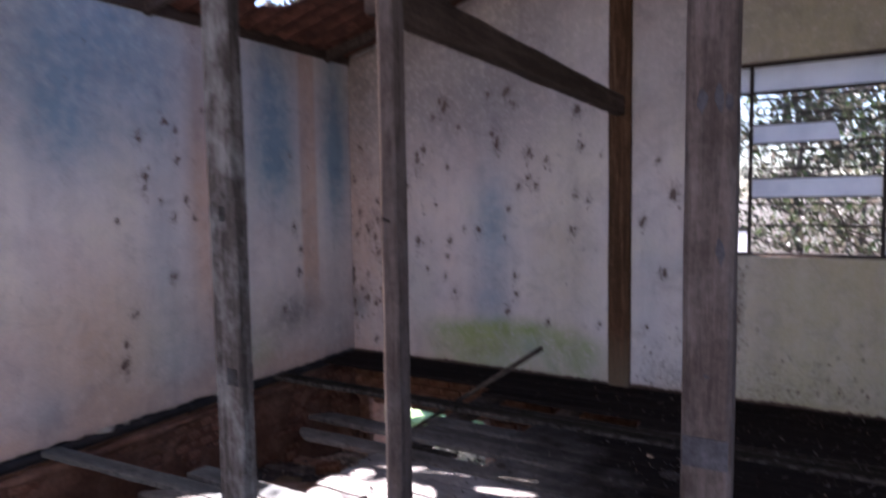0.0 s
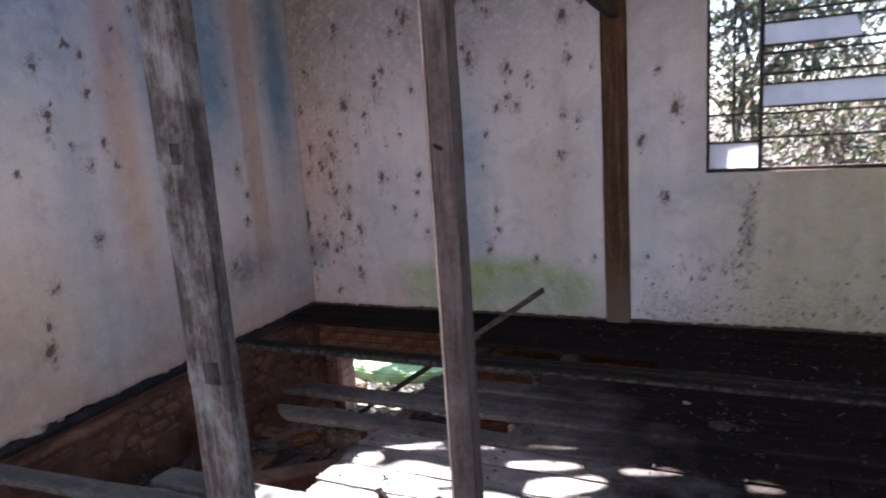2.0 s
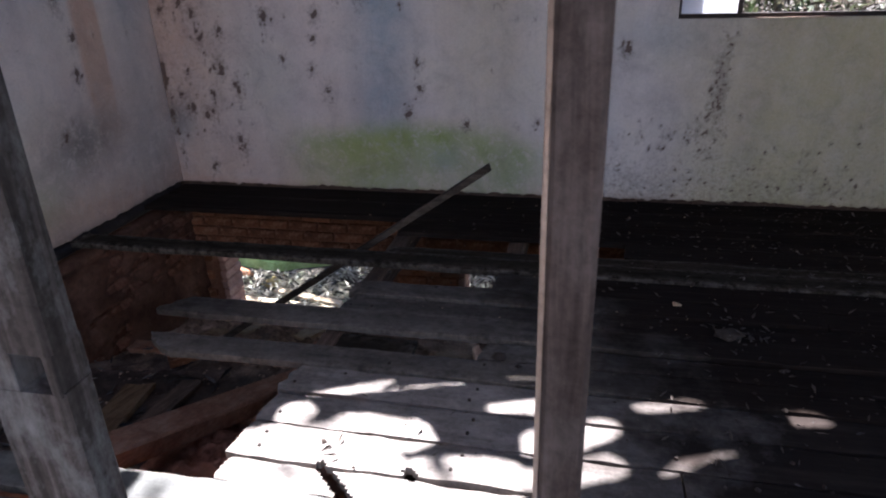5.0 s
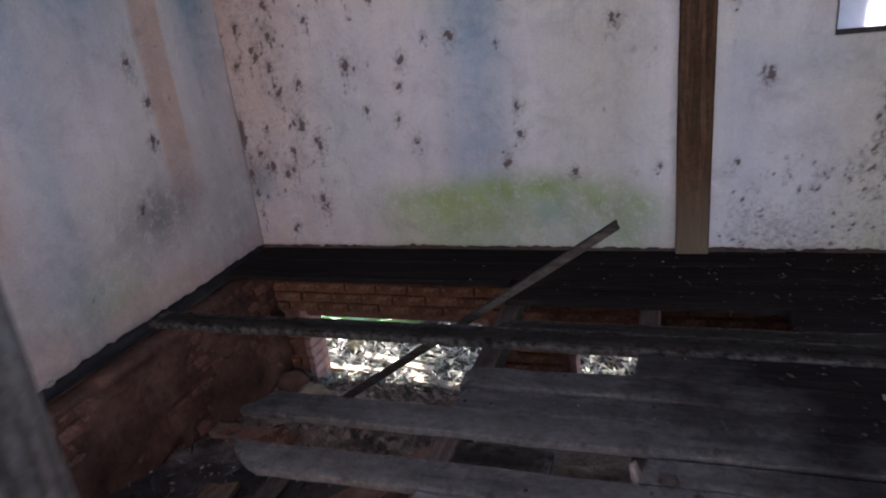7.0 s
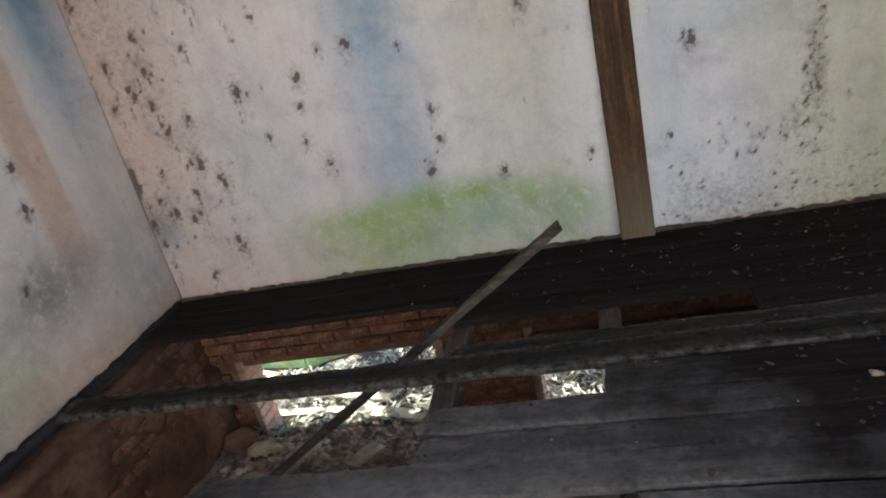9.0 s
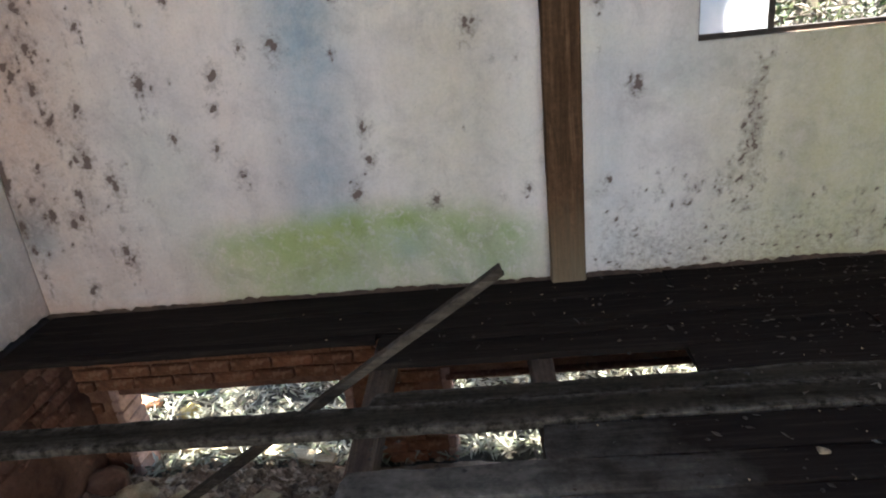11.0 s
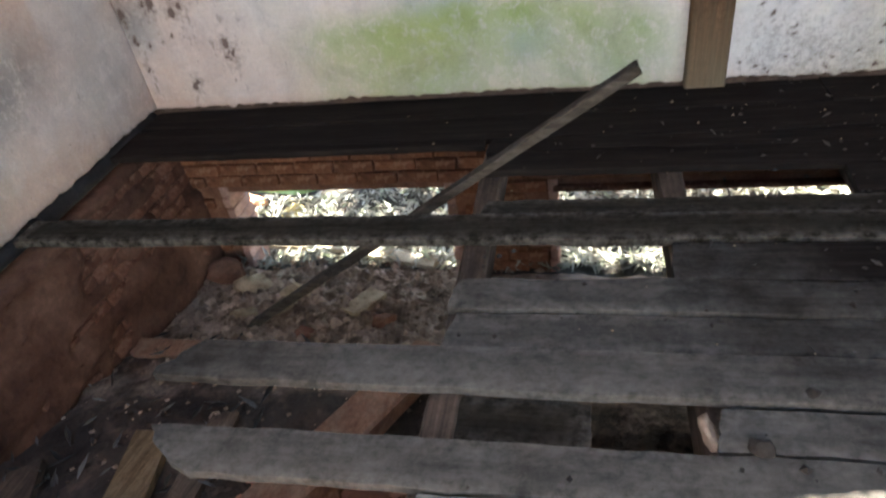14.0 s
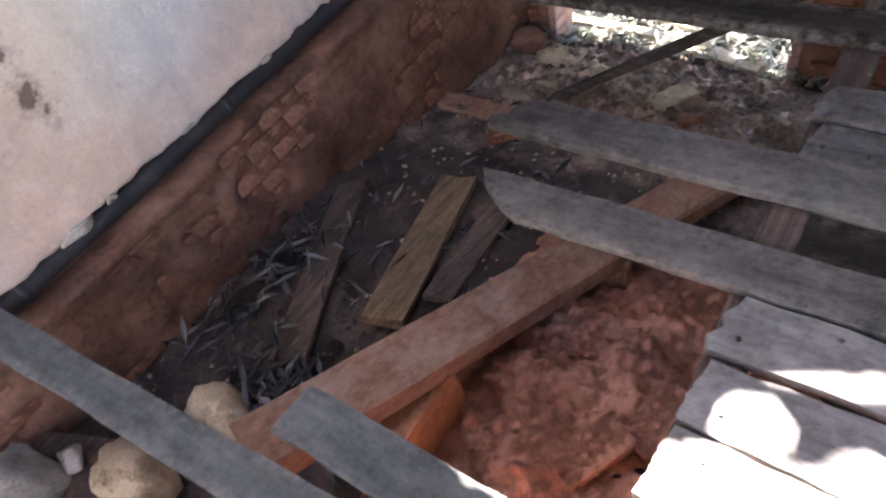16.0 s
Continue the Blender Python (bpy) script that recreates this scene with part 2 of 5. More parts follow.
def pit_floor():
    """Black rotten soil and rubble dirt; the paler colour beside the low openings paints daylight in."""
    m, t, b = material("pit_soil")
    v = coords(t)
    n1, n2 = noise_tex(t, v, 6, 7, 0.65), noise_tex(t, v, 55, 6, 0.7)
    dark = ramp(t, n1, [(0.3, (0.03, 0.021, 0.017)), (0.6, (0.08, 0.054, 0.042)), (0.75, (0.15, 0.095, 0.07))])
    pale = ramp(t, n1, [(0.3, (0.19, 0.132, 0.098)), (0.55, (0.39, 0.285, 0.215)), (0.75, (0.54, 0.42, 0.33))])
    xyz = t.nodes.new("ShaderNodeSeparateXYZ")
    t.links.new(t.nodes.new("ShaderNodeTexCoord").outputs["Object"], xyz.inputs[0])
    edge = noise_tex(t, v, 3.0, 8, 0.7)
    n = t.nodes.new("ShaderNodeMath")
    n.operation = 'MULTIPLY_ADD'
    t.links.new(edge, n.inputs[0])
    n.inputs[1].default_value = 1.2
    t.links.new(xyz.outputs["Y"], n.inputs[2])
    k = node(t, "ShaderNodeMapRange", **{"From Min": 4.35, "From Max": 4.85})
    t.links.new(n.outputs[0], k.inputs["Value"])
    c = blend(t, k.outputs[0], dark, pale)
    c = blend(t, 0.7, c, ramp(t, n2, [(0.3, grey(0.4)), (0.65, grey(1.2))]), 'MULTIPLY')
    t.links.new(c, b.inputs["Base Color"])
    b.inputs["Roughness"].default_value = 0.95
    relief(t, b, math_node(t, 'ADD', n1, n2), 1.0, 0.03)
    return m


M_PIT = pit_floor()
M_STICK = wood("batten_wood", (0.052, 0.042, 0.034), (0.12, 0.098, 0.078), (0.21, 0.175, 0.145), 0, gloss=0.03)
M_STONE = earthy("pale_rubble", [(0.3, (0.30, 0.215, 0.135)), (0.6, (0.54, 0.42, 0.28))], 12, 1.0, 0.02, vary=0.5)
M_CHALK = earthy("broken_plaster", [(0.3, (0.26, 0.23, 0.19)), (0.6, (0.46, 0.41, 0.35))], 10, 1.0, 0.02)
M_OCHRE = earthy("yellow_clay", [(0.3, (0.26, 0.21, 0.08)), (0.6, (0.42, 0.34, 0.15))], 9, 0.8, 0.02)
M_GRIT = earthy("pit_grit", [(0.3, (0.16, 0.108, 0.078)), (0.6, (0.42, 0.31, 0.235))], 12, 1.0, 0.02, vary=0.8, per_island=True)
M_DIRT = earthy("dark_crumbs", [(0.3, (0.03, 0.024, 0.02)), (0.6, (0.07, 0.055, 0.047)), (0.75, (0.14, 0.118, 0.104))], 9, 0.6, 0.01, vary=0.7, per_island=True)
M_TILE = earthy("clay_roof_tile", [(0.3, (0.07, 0.035, 0.027)), (0.6, (0.16, 0.07, 0.05))], 5, 0.6, 0.01, vary=0.6, per_island=True)
M_MOSS = earthy("mossy_concrete", [(0.3, (0.16, 0.27, 0.10)), (0.55, (0.30, 0.46, 0.20)), (0.75, (0.38, 0.42, 0.27))], 5, 0.6, 0.01)
M_CONCRETE = earthy("grey_concrete", [(0.3, (0.26, 0.26, 0.28)), (0.7, (0.40, 0.40, 0.43))], 6, 0.4, 0.006)
M_OUTWALL = earthy("plain_render", [(0.3, (0.45, 0.42, 0.39)), (0.7, (0.6, 0.56, 0.52))], 2, 0.3, 0.01)
M_PIPE = earthy("dark_pipe", [(0.3, (0.012, 0.011, 0.012)), (0.6, (0.028, 0.026, 0.028)), (0.8, (0.07, 0.062, 0.058))], 9, 0.25, 0.004, rough=0.5)
M_MARK = earthy("tar_mark", [(0.3, (0.035, 0.035, 0.042)), (0.6, (0.09, 0.088, 0.098)), (0.75, (0.18, 0.17, 0.18))], 14, 0.3, 0.004)
M_BARK = earthy("bark", [(0.3, (0.05, 0.04, 0.033)), (0.6, (0.14, 0.12, 0.10))], 9, 0.9, 0.02)


def leafy(name, stops, through_light=0.35):
    m, t, b = material(name)
    c = ramp(t, island(t), stops)
    t.links.new(c, b.inputs["Base Color"])
    b.inputs["Roughness"].default_value = 0.5
    tr = t.nodes.new("ShaderNodeBsdfTranslucent")
    t.links.new(c, tr.inputs["Color"])
    mix = node(t, "ShaderNodeMixShader", Fac=through_light)
    t.links.new(b.outputs[0], mix.inputs[1])
    t.links.new(tr.outputs[0], mix.inputs[2])
    t.links.new(mix.outputs[0], t.nodes["Material Output"].inputs["Surface"])
    return m


M_LEAF = leafy("living_leaves", [(0.0, (0.03, 0.05, 0.02)), (0.35, (0.06, 0.085, 0.035)), (0.7, (0.10, 0.095, 0.065)), (1.0, (0.19, 0.16, 0.13))])
M_LITTER = leafy("leaf_litter", [(0.0, (0.08, 0.075, 0.055)), (0.3, (0.28, 0.275, 0.225)), (0.75, (0.52, 0.51, 0.44)), (1.0, (0.32, 0.36, 0.24))], 0.15)
M_ROT = leafy("rotting_leaves", [(0.0, (0.013, 0.010, 0.008)), (0.6, (0.042, 0.036, 0.032)), (1.0, (0.19, 0.18, 0.168))], 0.05)
M_DRY = leafy("dry_leaves", [(0.0, (0.02, 0.015, 0.012)), (0.7, (0.06, 0.046, 0.036)), (0.92, (0.09, 0.072, 0.058)), (1.0, (0.18, 0.15, 0.12))], 0.15)

M_STEEL, _t, _b = material("rusted_steel")
_c = ramp(_t, noise_tex(_t, coords(_t), 22, 5, 0.6), [(0.3, (0.012, 0.010, 0.010)), (0.7, (0.05, 0.035, 0.028))])
_t.links.new(_c, _b.inputs["Base Color"])
_b.inputs["Roughness"].default_value = 0.65
_b.inputs["Metallic"].default_value = 0.4

M_PANE, _t, _b = material("frosted_pane")
_c = ramp(_t, noise_tex(_t, coords(_t), 6, 6, 0.6), [(0.3, (0.74, 0.76, 0.80)), (0.6, (0.88, 0.89, 0.92))])
_tr = _t.nodes.new("ShaderNodeBsdfTranslucent")
_t.links.new(_c, _tr.inputs["Color"])
_t.links.new(_c, _b.inputs["Base Color"])
_b.inputs["Roughness"].default_value = 0.45
_m = node(_t, "ShaderNodeMixShader", Fac=0.7)
_t.links.new(_b.outputs[0], _m.inputs[1])
_t.links.new(_tr.outputs[0], _m.inputs[2])
_t.links.new(_m.outputs[0], _t.nodes["Material Output"].inputs["Surface"])


# ---- mesh helpers ----
def mesh_object(name, verts, faces, mat, parent=None, smooth=False):
    me = bpy.data.meshes.new(name)
    me.from_pydata(verts, [], faces)
    me.materials.append(mat)
    if smooth:
        me.polygons.foreach_set("use_smooth", [True] * len(me.polygons))
    me.update()
    ob = new(name, me)
    if parent:
        ob.parent = parent
    return ob


def part(name, bm, mat, parent=None, label=""):
    me = bpy.data.meshes.new(name)
    bm.to_mesh(me)
    bm.free()
    me.materials.append(mat)
    ob = new(name, me)
    if parent:
        ob.parent = parent
    return tagged(ob, label)


def empty(name, at=(0, 0, 0)):
    ob = new(name)
    ob.location = at
    return ob


def box_bm(x0, x1, y0, y1, z0, z1, bevel=0.0, bm=None):
    bm = bm or bmesh.new()
    r = bmesh.ops.create_cube(bm, size=1.0)
    for v in r["verts"]:
        v.co = Vector((x0 + (v.co.x + 0.5) * (x1 - x0), y0 + (v.co.y + 0.5) * (y1 - y0), z0 + (v.co.z + 0.5) * (z1 - z0)))
    if bevel:
        es = list({e for v in r["verts"] for e in v.link_edges})
        bmesh.ops.bevel(bm, geom=es, offset=bevel, segments=1, affect='EDGES')
    return bm


def beam_bm(a, b, width, height, steps=14, wear=0.006, seed=0, taper=1.0, ragged=(0.0, 0.0), bow=0.0):
    """A worn timber from a to b: its sides wave a little, its corners are chipped, its ends may be broken off."""
    rng = random.Random(seed)
    a, b = Vector(a), Vector(b)
    way = (b - a).normalized()
    up = Vector((0, 0, 1)) if abs(way.z) < 0.9 else Vector((0, 1, 0))
    side = way.cross(up).normalized()
    up = side.cross(way).normalized()
    bm = bmesh.new()
    c = min(width, height) * 0.12
    hw, hh = width / 2, height / 2
    prof = [(-hw + c, -hh), (hw - c, -hh), (hw, -hh + c), (hw, hh - c), (hw - c, hh), (0.0, hh), (-hw + c, hh), (-hw, hh - c), (-hw, -hh + c)]
    off = [rng.uniform(0, 50) for _ in prof]
    rings = []
    length = (b - a).length
    for i in range(steps + 1):
        f = i / steps
        k = 1 + (taper - 1) * f
        ring = []
        for j, (p, q) in enumerate(prof):
            n1 = noise.noise(Vector((f * length * 2.2, off[j], 1.0)))
            n2 = noise.noise(Vector((f * length * 9.0, off[j], 7.0)))
            d = wear * (n1 + 0.6 * n2)
            push = 0.0
            if i == 0 and ragged[0]:
                push = ragged[0] * rng.uniform(0.0, 1.0) * (0.4 + 0.6 * (p + hw) / width)
            if i == steps and ragged[1]:
                push = -ragged[1] * rng.uniform(0.0, 1.0)
            co = a + way * (f * length + push) + side * (p * k + d) + up * (q * k + 0.5 * d + bow * math.sin(math.pi * f))
            ring.append(bm.verts.new(co))
        rings.append(ring)
    n = len(prof)
    for r0, r1 in zip(rings, rings[1:]):
        for j in range(n):
            bm.faces.new((r0[j], r0[(j + 1) % n], r1[(j + 1) % n], r1[j]))
    bm.faces.new(list(reversed(rings[0])))
    bm.faces.new(rings[-1])
    bmesh.ops.recalc_face_normals(bm, faces=bm.faces)
    return bm


def plank_bm(x0, x1, y0, y1, z=0.0, thick=0.027, seed=0, tip=0.0, skew=0.0, lift=0.0, wear=0.009, droop=0.0, holes=(), step=0.07):
    """A floor plank along x with uneven edges; tip: how far its left end is rotted away; holes: worn slots (ax, ay, bx, by, half width)."""
    rng = random.Random(seed)
    n = max(6, int((x1 - x0) / step))
    across = 5 if not holes else 14
    o = rng.uniform(0, 90)
    top, low = [], []
    bm = bmesh.new()
    worn = bm.verts.layers.float.new("wear")
    for i in range(n + 1):
        f = i / n
        x = x0 + (x1 - x0) * f
        w0 = wear * (noise.noise(Vector((x * 3, o, 0))) + 0.7 * noise.noise(Vector((x * 14, o, 3))))
        w1 = wear * (noise.noise(Vector((x * 3, o, 9))) + 0.7 * noise.noise(Vector((x * 14, o, 12))))
        row_t, row_b = [], []
        for j in range(across + 1):
            g = j / across
            y = y0 + w0 + (y1 + w1 - y0 - w0) * g + skew * (x - x0)
            px = x
            if tip and x - x0 < 0.3:
                k = 1 - (x - x0) / 0.3
                px = x + k * abs(tip) * (0.9 * (g ** 1.3 if tip > 0 else (1 - g) ** 1.6) + 0.35 * noise.noise(Vector((g * 4, o, 4))) + 0.3 * noise.noise(Vector((g * 13, o, 4))))
            zz = z + lift * (x - x0) + 0.004 * noise.noise(Vector((x * 2.5, g * 2, o))) - 0.003 * (2 * g - 1) ** 4
            zz -= droop * max(0.0, 1 - f * 3) ** 2
            row_t.append(bm.verts.new((px, y, zz)))
            row_b.append(bm.verts.new((px, y, zz - thick)))
            rim = 1.0 if j in (0, across) or i in (0, n) else (0.25 if j in (1, across - 1) else 0.0)
            row_t[-1][worn], row_b[-1][worn] = rim, 0.6 * rim
        top.append(row_t)
        low.append(row_b)

    def solid(i, j):
        if not (0 <= i < n and 0 <= j < across):
            return False
        c = (top[i][j].co + top[i + 1][j + 1].co) / 2
        for ax, ay, bx, by, hw in holes:
            p, q = Vector((bx - ax, by - ay)), Vector((c.x - ax, c.y - ay))
            k = max(0, min(1, q.dot(p) / p.length_squared))
            if (q - p * k).length < hw:
                return False
        return True
    for i in range(n):
        for j in range(across):
            if not solid(i, j):
                continue
            a, b, c, d = (i, j), (i + 1, j), (i + 1, j + 1), (i, j + 1)
            bm.faces.new([top[p][q] for p, q in (a, b, c, d)])
            bm.faces.new([low[p][q] for p, q in (d, c, b, a)])
            for (p, q), (ni, nj) in (((a, b), (i, j - 1)), ((b, c), (i + 1, j)), ((c, d), (i, j + 1)), ((d, a), (i - 1, j))):
                if not solid(ni, nj):
                    bm.faces.new((top[q[0]][q[1]], top[p[0]][p[1]], low[p[0]][p[1]], low[q[0]][q[1]]))
    bmesh.ops.delete(bm, geom=[v for v in bm.verts if not v.link_faces], context='VERTS')
    return bm


def rock_bm(at, size, seed, flat=0.7, squash=(1, 1)):
    rng = random.Random(seed)
    bm = bmesh.new()
    bmesh.ops.create_icosphere(bm, subdivisions=3, radius=size)
    o = rng.uniform(0, 50)
    cuts = [(Vector((rng.gauss(0, 1), rng.gauss(0, 1), rng.gauss(0, 1))).normalized(), rng.uniform(0.5, 0.82)) for _ in range(9)]
    for v in bm.verts:
        d = v.co.normalized()
        q = d.copy()
        for n, far in cuts:                                # broken faces
            over = q.dot(n) - far
            if over > 0:
                q -= n * over
        k = 1 + 0.25 * noise.noise(d * 1.7 + Vector((o, 0, 0))) + 0.10 * noise.noise(d * 5 + Vector((o, 3, 0))) + 0.06 * noise.noise(d * 11 + Vector((o, 7, 0)))
        q *= 1.15 * size * min(k, 1.12)
        v.co = Vector((q.x * squash[0], q.y * squash[1], q.z * flat)) + Vector(at)
    for f in bm.faces:
        f.smooth = True
    return bm


# ---- stains of the walls: (along, up, radius) ----
FAR_LOW = [(0.54, 0.66, 0.05), (0.43, 0.79, 0.055), (0.46, 1.01, 0.03), (0.32, 0.95, 0.036), (0.30, 1.11, 0.044), (0.77, 1.10, 0.041),
           (0.87, 0.84, 0.028), (1.11, 1.09, 0.04), (1.08, 0.95, 0.027), (1.06, 0.77, 0.03), (1.15, 0.64, 0.034), (1.39, 1.19, 0.039),
           (1.64, 1.13, 0.019), (1.73, 0.81, 0.032), (1.75, 0.66, 0.032), (1.66, 0.52, 0.039), (2.02, 0.44, 0.032),
           (2.45, 0.46, 0.024), (2.23, 1.19, 0.045), (0.18, 0.52, 0.045), (0.30, 0.51, 0.052), (0.50, 0.29, 0.048), (0.29, 0.15, 0.034)]
FAR_MORE = [(0.05, 0.36, 0.027), (0.06, 0.22, 0.023), (2.92, 0.87, 0.038), (2.81, 0.47, 0.019), (2.33, 0.43, 0.016), (0.03, 0.8, 0.024),
            (0.04, 0.7, 0.024), (0.08, 1.13, 0.03), (1.25, 1.19, 0.026), (0.03, 0.47, 0.03), (0.12, 0.62, 0.03), (0.2, 0.75, 0.03), (0.36, 0.6, 0.03)]
FAR_HIGH = [(1.07, 2.27, 0.065), (0.96, 2.17, 0.037), (0.77, 1.82, 0.047), (0.85, 1.90, 0.037), (0.46, 2.24, 0.039), (1.57, 1.90, 0.062),
            (1.53, 2.00, 0.044), (1.66, 2.33, 0.044), (1.74, 2.21, 0.035), (1.85, 1.81, 0.05), (2.01, 1.75, 0.038), (1.86, 1.61, 0.039),
            (1.77, 1.55, 0.035), (1.92, 1.55, 0.03), (2.27, 2.12, 0.051), (2.30, 1.85, 0.034), (2.26, 1.47, 0.034), (2.36, 1.43, 0.03),
            (3.0, 1.48, 0.057), (2.77, 1.27, 0.037), (2.88, 1.71, 0.029), (1.09, 1.73, 0.027), (0.97, 1.40, 0.023), (0.49, 1.68, 0.07)]
FAR_TOP = [(0.67, 1.58, 0.038), (0.34, 1.45, 0.039), (0.05, 1.65, 0.035), (0.13, 1.97, 0.03), (0.32, 1.31, 0.055), (0.57, 1.35, 0.033),
           (1.68, 1.37, 0.03), (1.50, 2.33, 0.036), (1.21, 2.07, 0.027), (2.39, 2.20, 0.03), (2.46, 1.78, 0.021), (0.22, 1.2, 0.04), (0.12, 1.35, 0.03)]
LEFT_SPOTS = [(2.79, 1.91, 0.044), (2.81, 1.64, 0.044), (2.81, 1.54, 0.03), (2.99, 2.02, 0.034), (3.07, 1.96, 0.031), (3.07, 1.76, 0.031),
              (3.14, 1.47, 0.031), (3.20, 1.35, 0.031), (3.03, 1.36, 0.034), (2.94, 1.47, 0.023), (3.30, 2.13, 0.024), (3.0, 0.93, 0.038),
              (2.70, 0.72, 0.04), (2.64, 0.53, 0.033), (2.62, 0.41, 0.042), (2.62, 0.32, 0.022), (4.22, 1.23, 0.041), (4.29, 1.03, 0.037),
              (4.26, 0.83, 0.037), (2.61, 1.34, 0.022), (3.46, 2.25, 0.025), (4.19, 1.85, 0.027), (4.07, 0.55, 0.03)]


def splash(field, u, v, spots, power=1.0, seed=1):
    """Mould blooms with dark hearts and small satellites round them."""
    rng = random.Random(seed)
    for a, b, r in spots:
        tall = rng.uniform(1.1, 1.8)
        blobs = [(a, b - 0.1 * r, r * 1.25, 0.36, tall), (a, b - 0.9 * r, r * 0.9, 0.22, 2.2)]
        for _ in range(2):
            blobs.append((a + rng.gauss(0, r * 0.25), b + rng.gauss(0, r * 0.35), r * rng.uniform(0.3, 0.5), 0.75, rng.uniform(1.0, 1.7)))
        for _ in range(2):
            blobs.append((a + rng.gauss(0, r * 0.6), b + rng.gauss(-r * 0.8, r * 1.3), r * rng.uniform(0.15, 0.3), 0.6, rng.uniform(1.0, 1.9)))
        for ca, cb, cr, k, up in blobs:
            sel = (np.abs(u - ca) < 3 * cr) & (np.abs(v - cb) < 3 * cr * up)
            d = ((u[sel] - ca) ** 2 + ((v[sel] - cb) / up) ** 2) / cr ** 2
            d = d * (1 + 0.5 * wobble(u[sel], v[sel], 120, 77))
            field[sel] = np.maximum(field[sel], power * k * np.exp(-d))


def soft(x, a, b):
    t = np.clip((x - a) / (b - a), 0, 1)
    return t * t * (3 - 2 * t)


def bump2(u, v, a, b, ra, rb):
    return np.exp(-((u - a) / ra) ** 2 - ((v - b) / rb) ** 2)


def wobble(u, v, s, seed):
    """A cheap smooth random field from a few sines."""
    rng = np.random.RandomState(seed)
    out = 0
    for k in range(6):
        a, b, p = rng.uniform(-s, s), rng.uniform(-s, s), rng.uniform(0, 6.3)
        out = out + np.sin(a * u + b * v + p)
    return out / 6


def far_stains(u, v):
    spot = np.zeros_like(u)
    for i, l in enumerate((FAR_LOW, FAR_MORE, FAR_HIGH, FAR_TOP)):
        splash(spot, u, v, l, 1.0, i)
    rng = random.Random(8)
    for a, b, r in FAR_LOW + FAR_MORE + FAR_HIGH + FAR_TOP:       # brown runs below the blooms
        for _ in range(2 if a < 0.8 else 0):
            n, w, x0 = rng.uniform(0.04, 0.16), rng.uniform(0.005, 0.011), a + rng.gauss(0, 0.6 * r)
            sel = (np.abs(u - x0) < 3 * w + 0.02) & (np.abs(v - b + n) < 2.5 * n)
            spot[sel] = np.maximum(spot[sel], rng.uniform(0.25, 0.5) * bump2(u[sel] + 0.006 * np.sin(v[sel] * 60 + a * 9), v[sel], x0, b - 0.7 * n, w, n))
    # run of splashes under the window and along the foot of the wall
    run = [(3.47 - 0.20 * (0.95 - z) + 0.26 * max(0.0, 0.45 - z) + rng.gauss(0, 0.018 + 0.03 * (z < 0.5)), z, rng.uniform(0.008, 0.02)) for z in [0.95 - 0.012 * i for i in range(58)]]
    run += [(rng.uniform(2.72, 4.4), abs(rng.gauss(0.14, 0.17)), rng.uniform(0.007, 0.015)) for _ in range(150)]
    run += [(3.2 + rng.gauss(0, 0.22), 0.38 + rng.gauss(0, 0.07), rng.uniform(0.008, 0.018)) for _ in range(50)]
    run += [(rng.gauss(0.35, 0.3), rng.uniform(0.3, 2.2), rng.uniform(0.008, 0.02)) for _ in range(75)]
    run += [(rng.uniform(0.1, 3.1), rng.uniform(0.5, 2.6), rng.uniform(0.006, 0.012)) for _ in range(45)]
    splash(spot, u, v, run, 0.8, 9)
    streak = np.maximum(bump2(u, v, 0.02, 0.74, 0.018, 0.1), bump2(u, v, 3.44, 0.62, 0.05, 0.3) * 0.35)
    spot = np.maximum(spot, streak)
    foot = (1 - soft(v, 0.02, 0.55)) * soft(u, 2.7, 2.8) * (1 - 0.6 * soft(u, 3.7, 4.3))
    spot = np.maximum(spot, 0.24 * foot * (0.9 + 0.5 * wobble(u, v, 14, 61)))
    spot = np.maximum(spot, 0.20 * np.exp(-(u / 0.55) ** 2) * soft(v, 0.25, 0.6) * (0.8 + 0.7 * wobble(u, v, 11, 62)))
    edge = 0.44 + 0.05 * wobble(u, v, 7, 3)
    edge = edge - 0.07 * ((u - 1.65) / 0.75) ** 2 + 0.03 * wobble(u, v, 22, 4)
    algae = soft(u, 0.68, 1.02) * (1 - soft(u, 2.25, 2.68)) * (1 - soft(v, edge - 0.12, edge + 0.07)) * (0.72 + 0.35 * wobble(u, v, 9, 5) + 0.25 * wobble(u, v, 30, 6))
    algae = algae * (0.75 + 0.25 * soft(v, 0.02, 0.34)) + 0.32 * bump2(u, v, 1.9, 0.37, 0.3, 0.06)
    low = 0.25 * (1 - soft(v, 0.0, 0.45)) * soft(u, 2.6, 3.0)
    algae = np.maximum(algae, low * (0.7 + 0.5 * wobble(u, v, 8, 6)))
    band = bump2(u, v, 1.50, 1.0, 0.20, 0.9) + 0.8 * bump2(u, v, 1.88, 0.24, 0.13, 0.09) + 0.55 * bump2(u, v, 0.10, 0.40, 0.10, 0.12) + 0.5 * bump2(u, v, 3.15, 0.95, 0.25, 0.12) + 0.35 * bump2(u, v, 0.75, 0.7, 0.3, 0.5)
    blue = 0.75 * band * (0.85 + 0.5 * wobble(u, v, 6, 11)) + 0.3 * bump2(u, v, 2.8, 0.7, 0.1, 0.8) * 0.7
    pink = 0.26 * (1 - soft(u, 1.0, 2.6)) + 0.4 * np.exp(-(u / 0.45) ** 2) * (0.8 + 0.5 * wobble(u, v, 5, 2)) + 0.35 * (1 - soft(v, 0.0, 0.09)) + 0.25 * bump2(u, v, 0.8, 0.15, 0.5, 0.2)
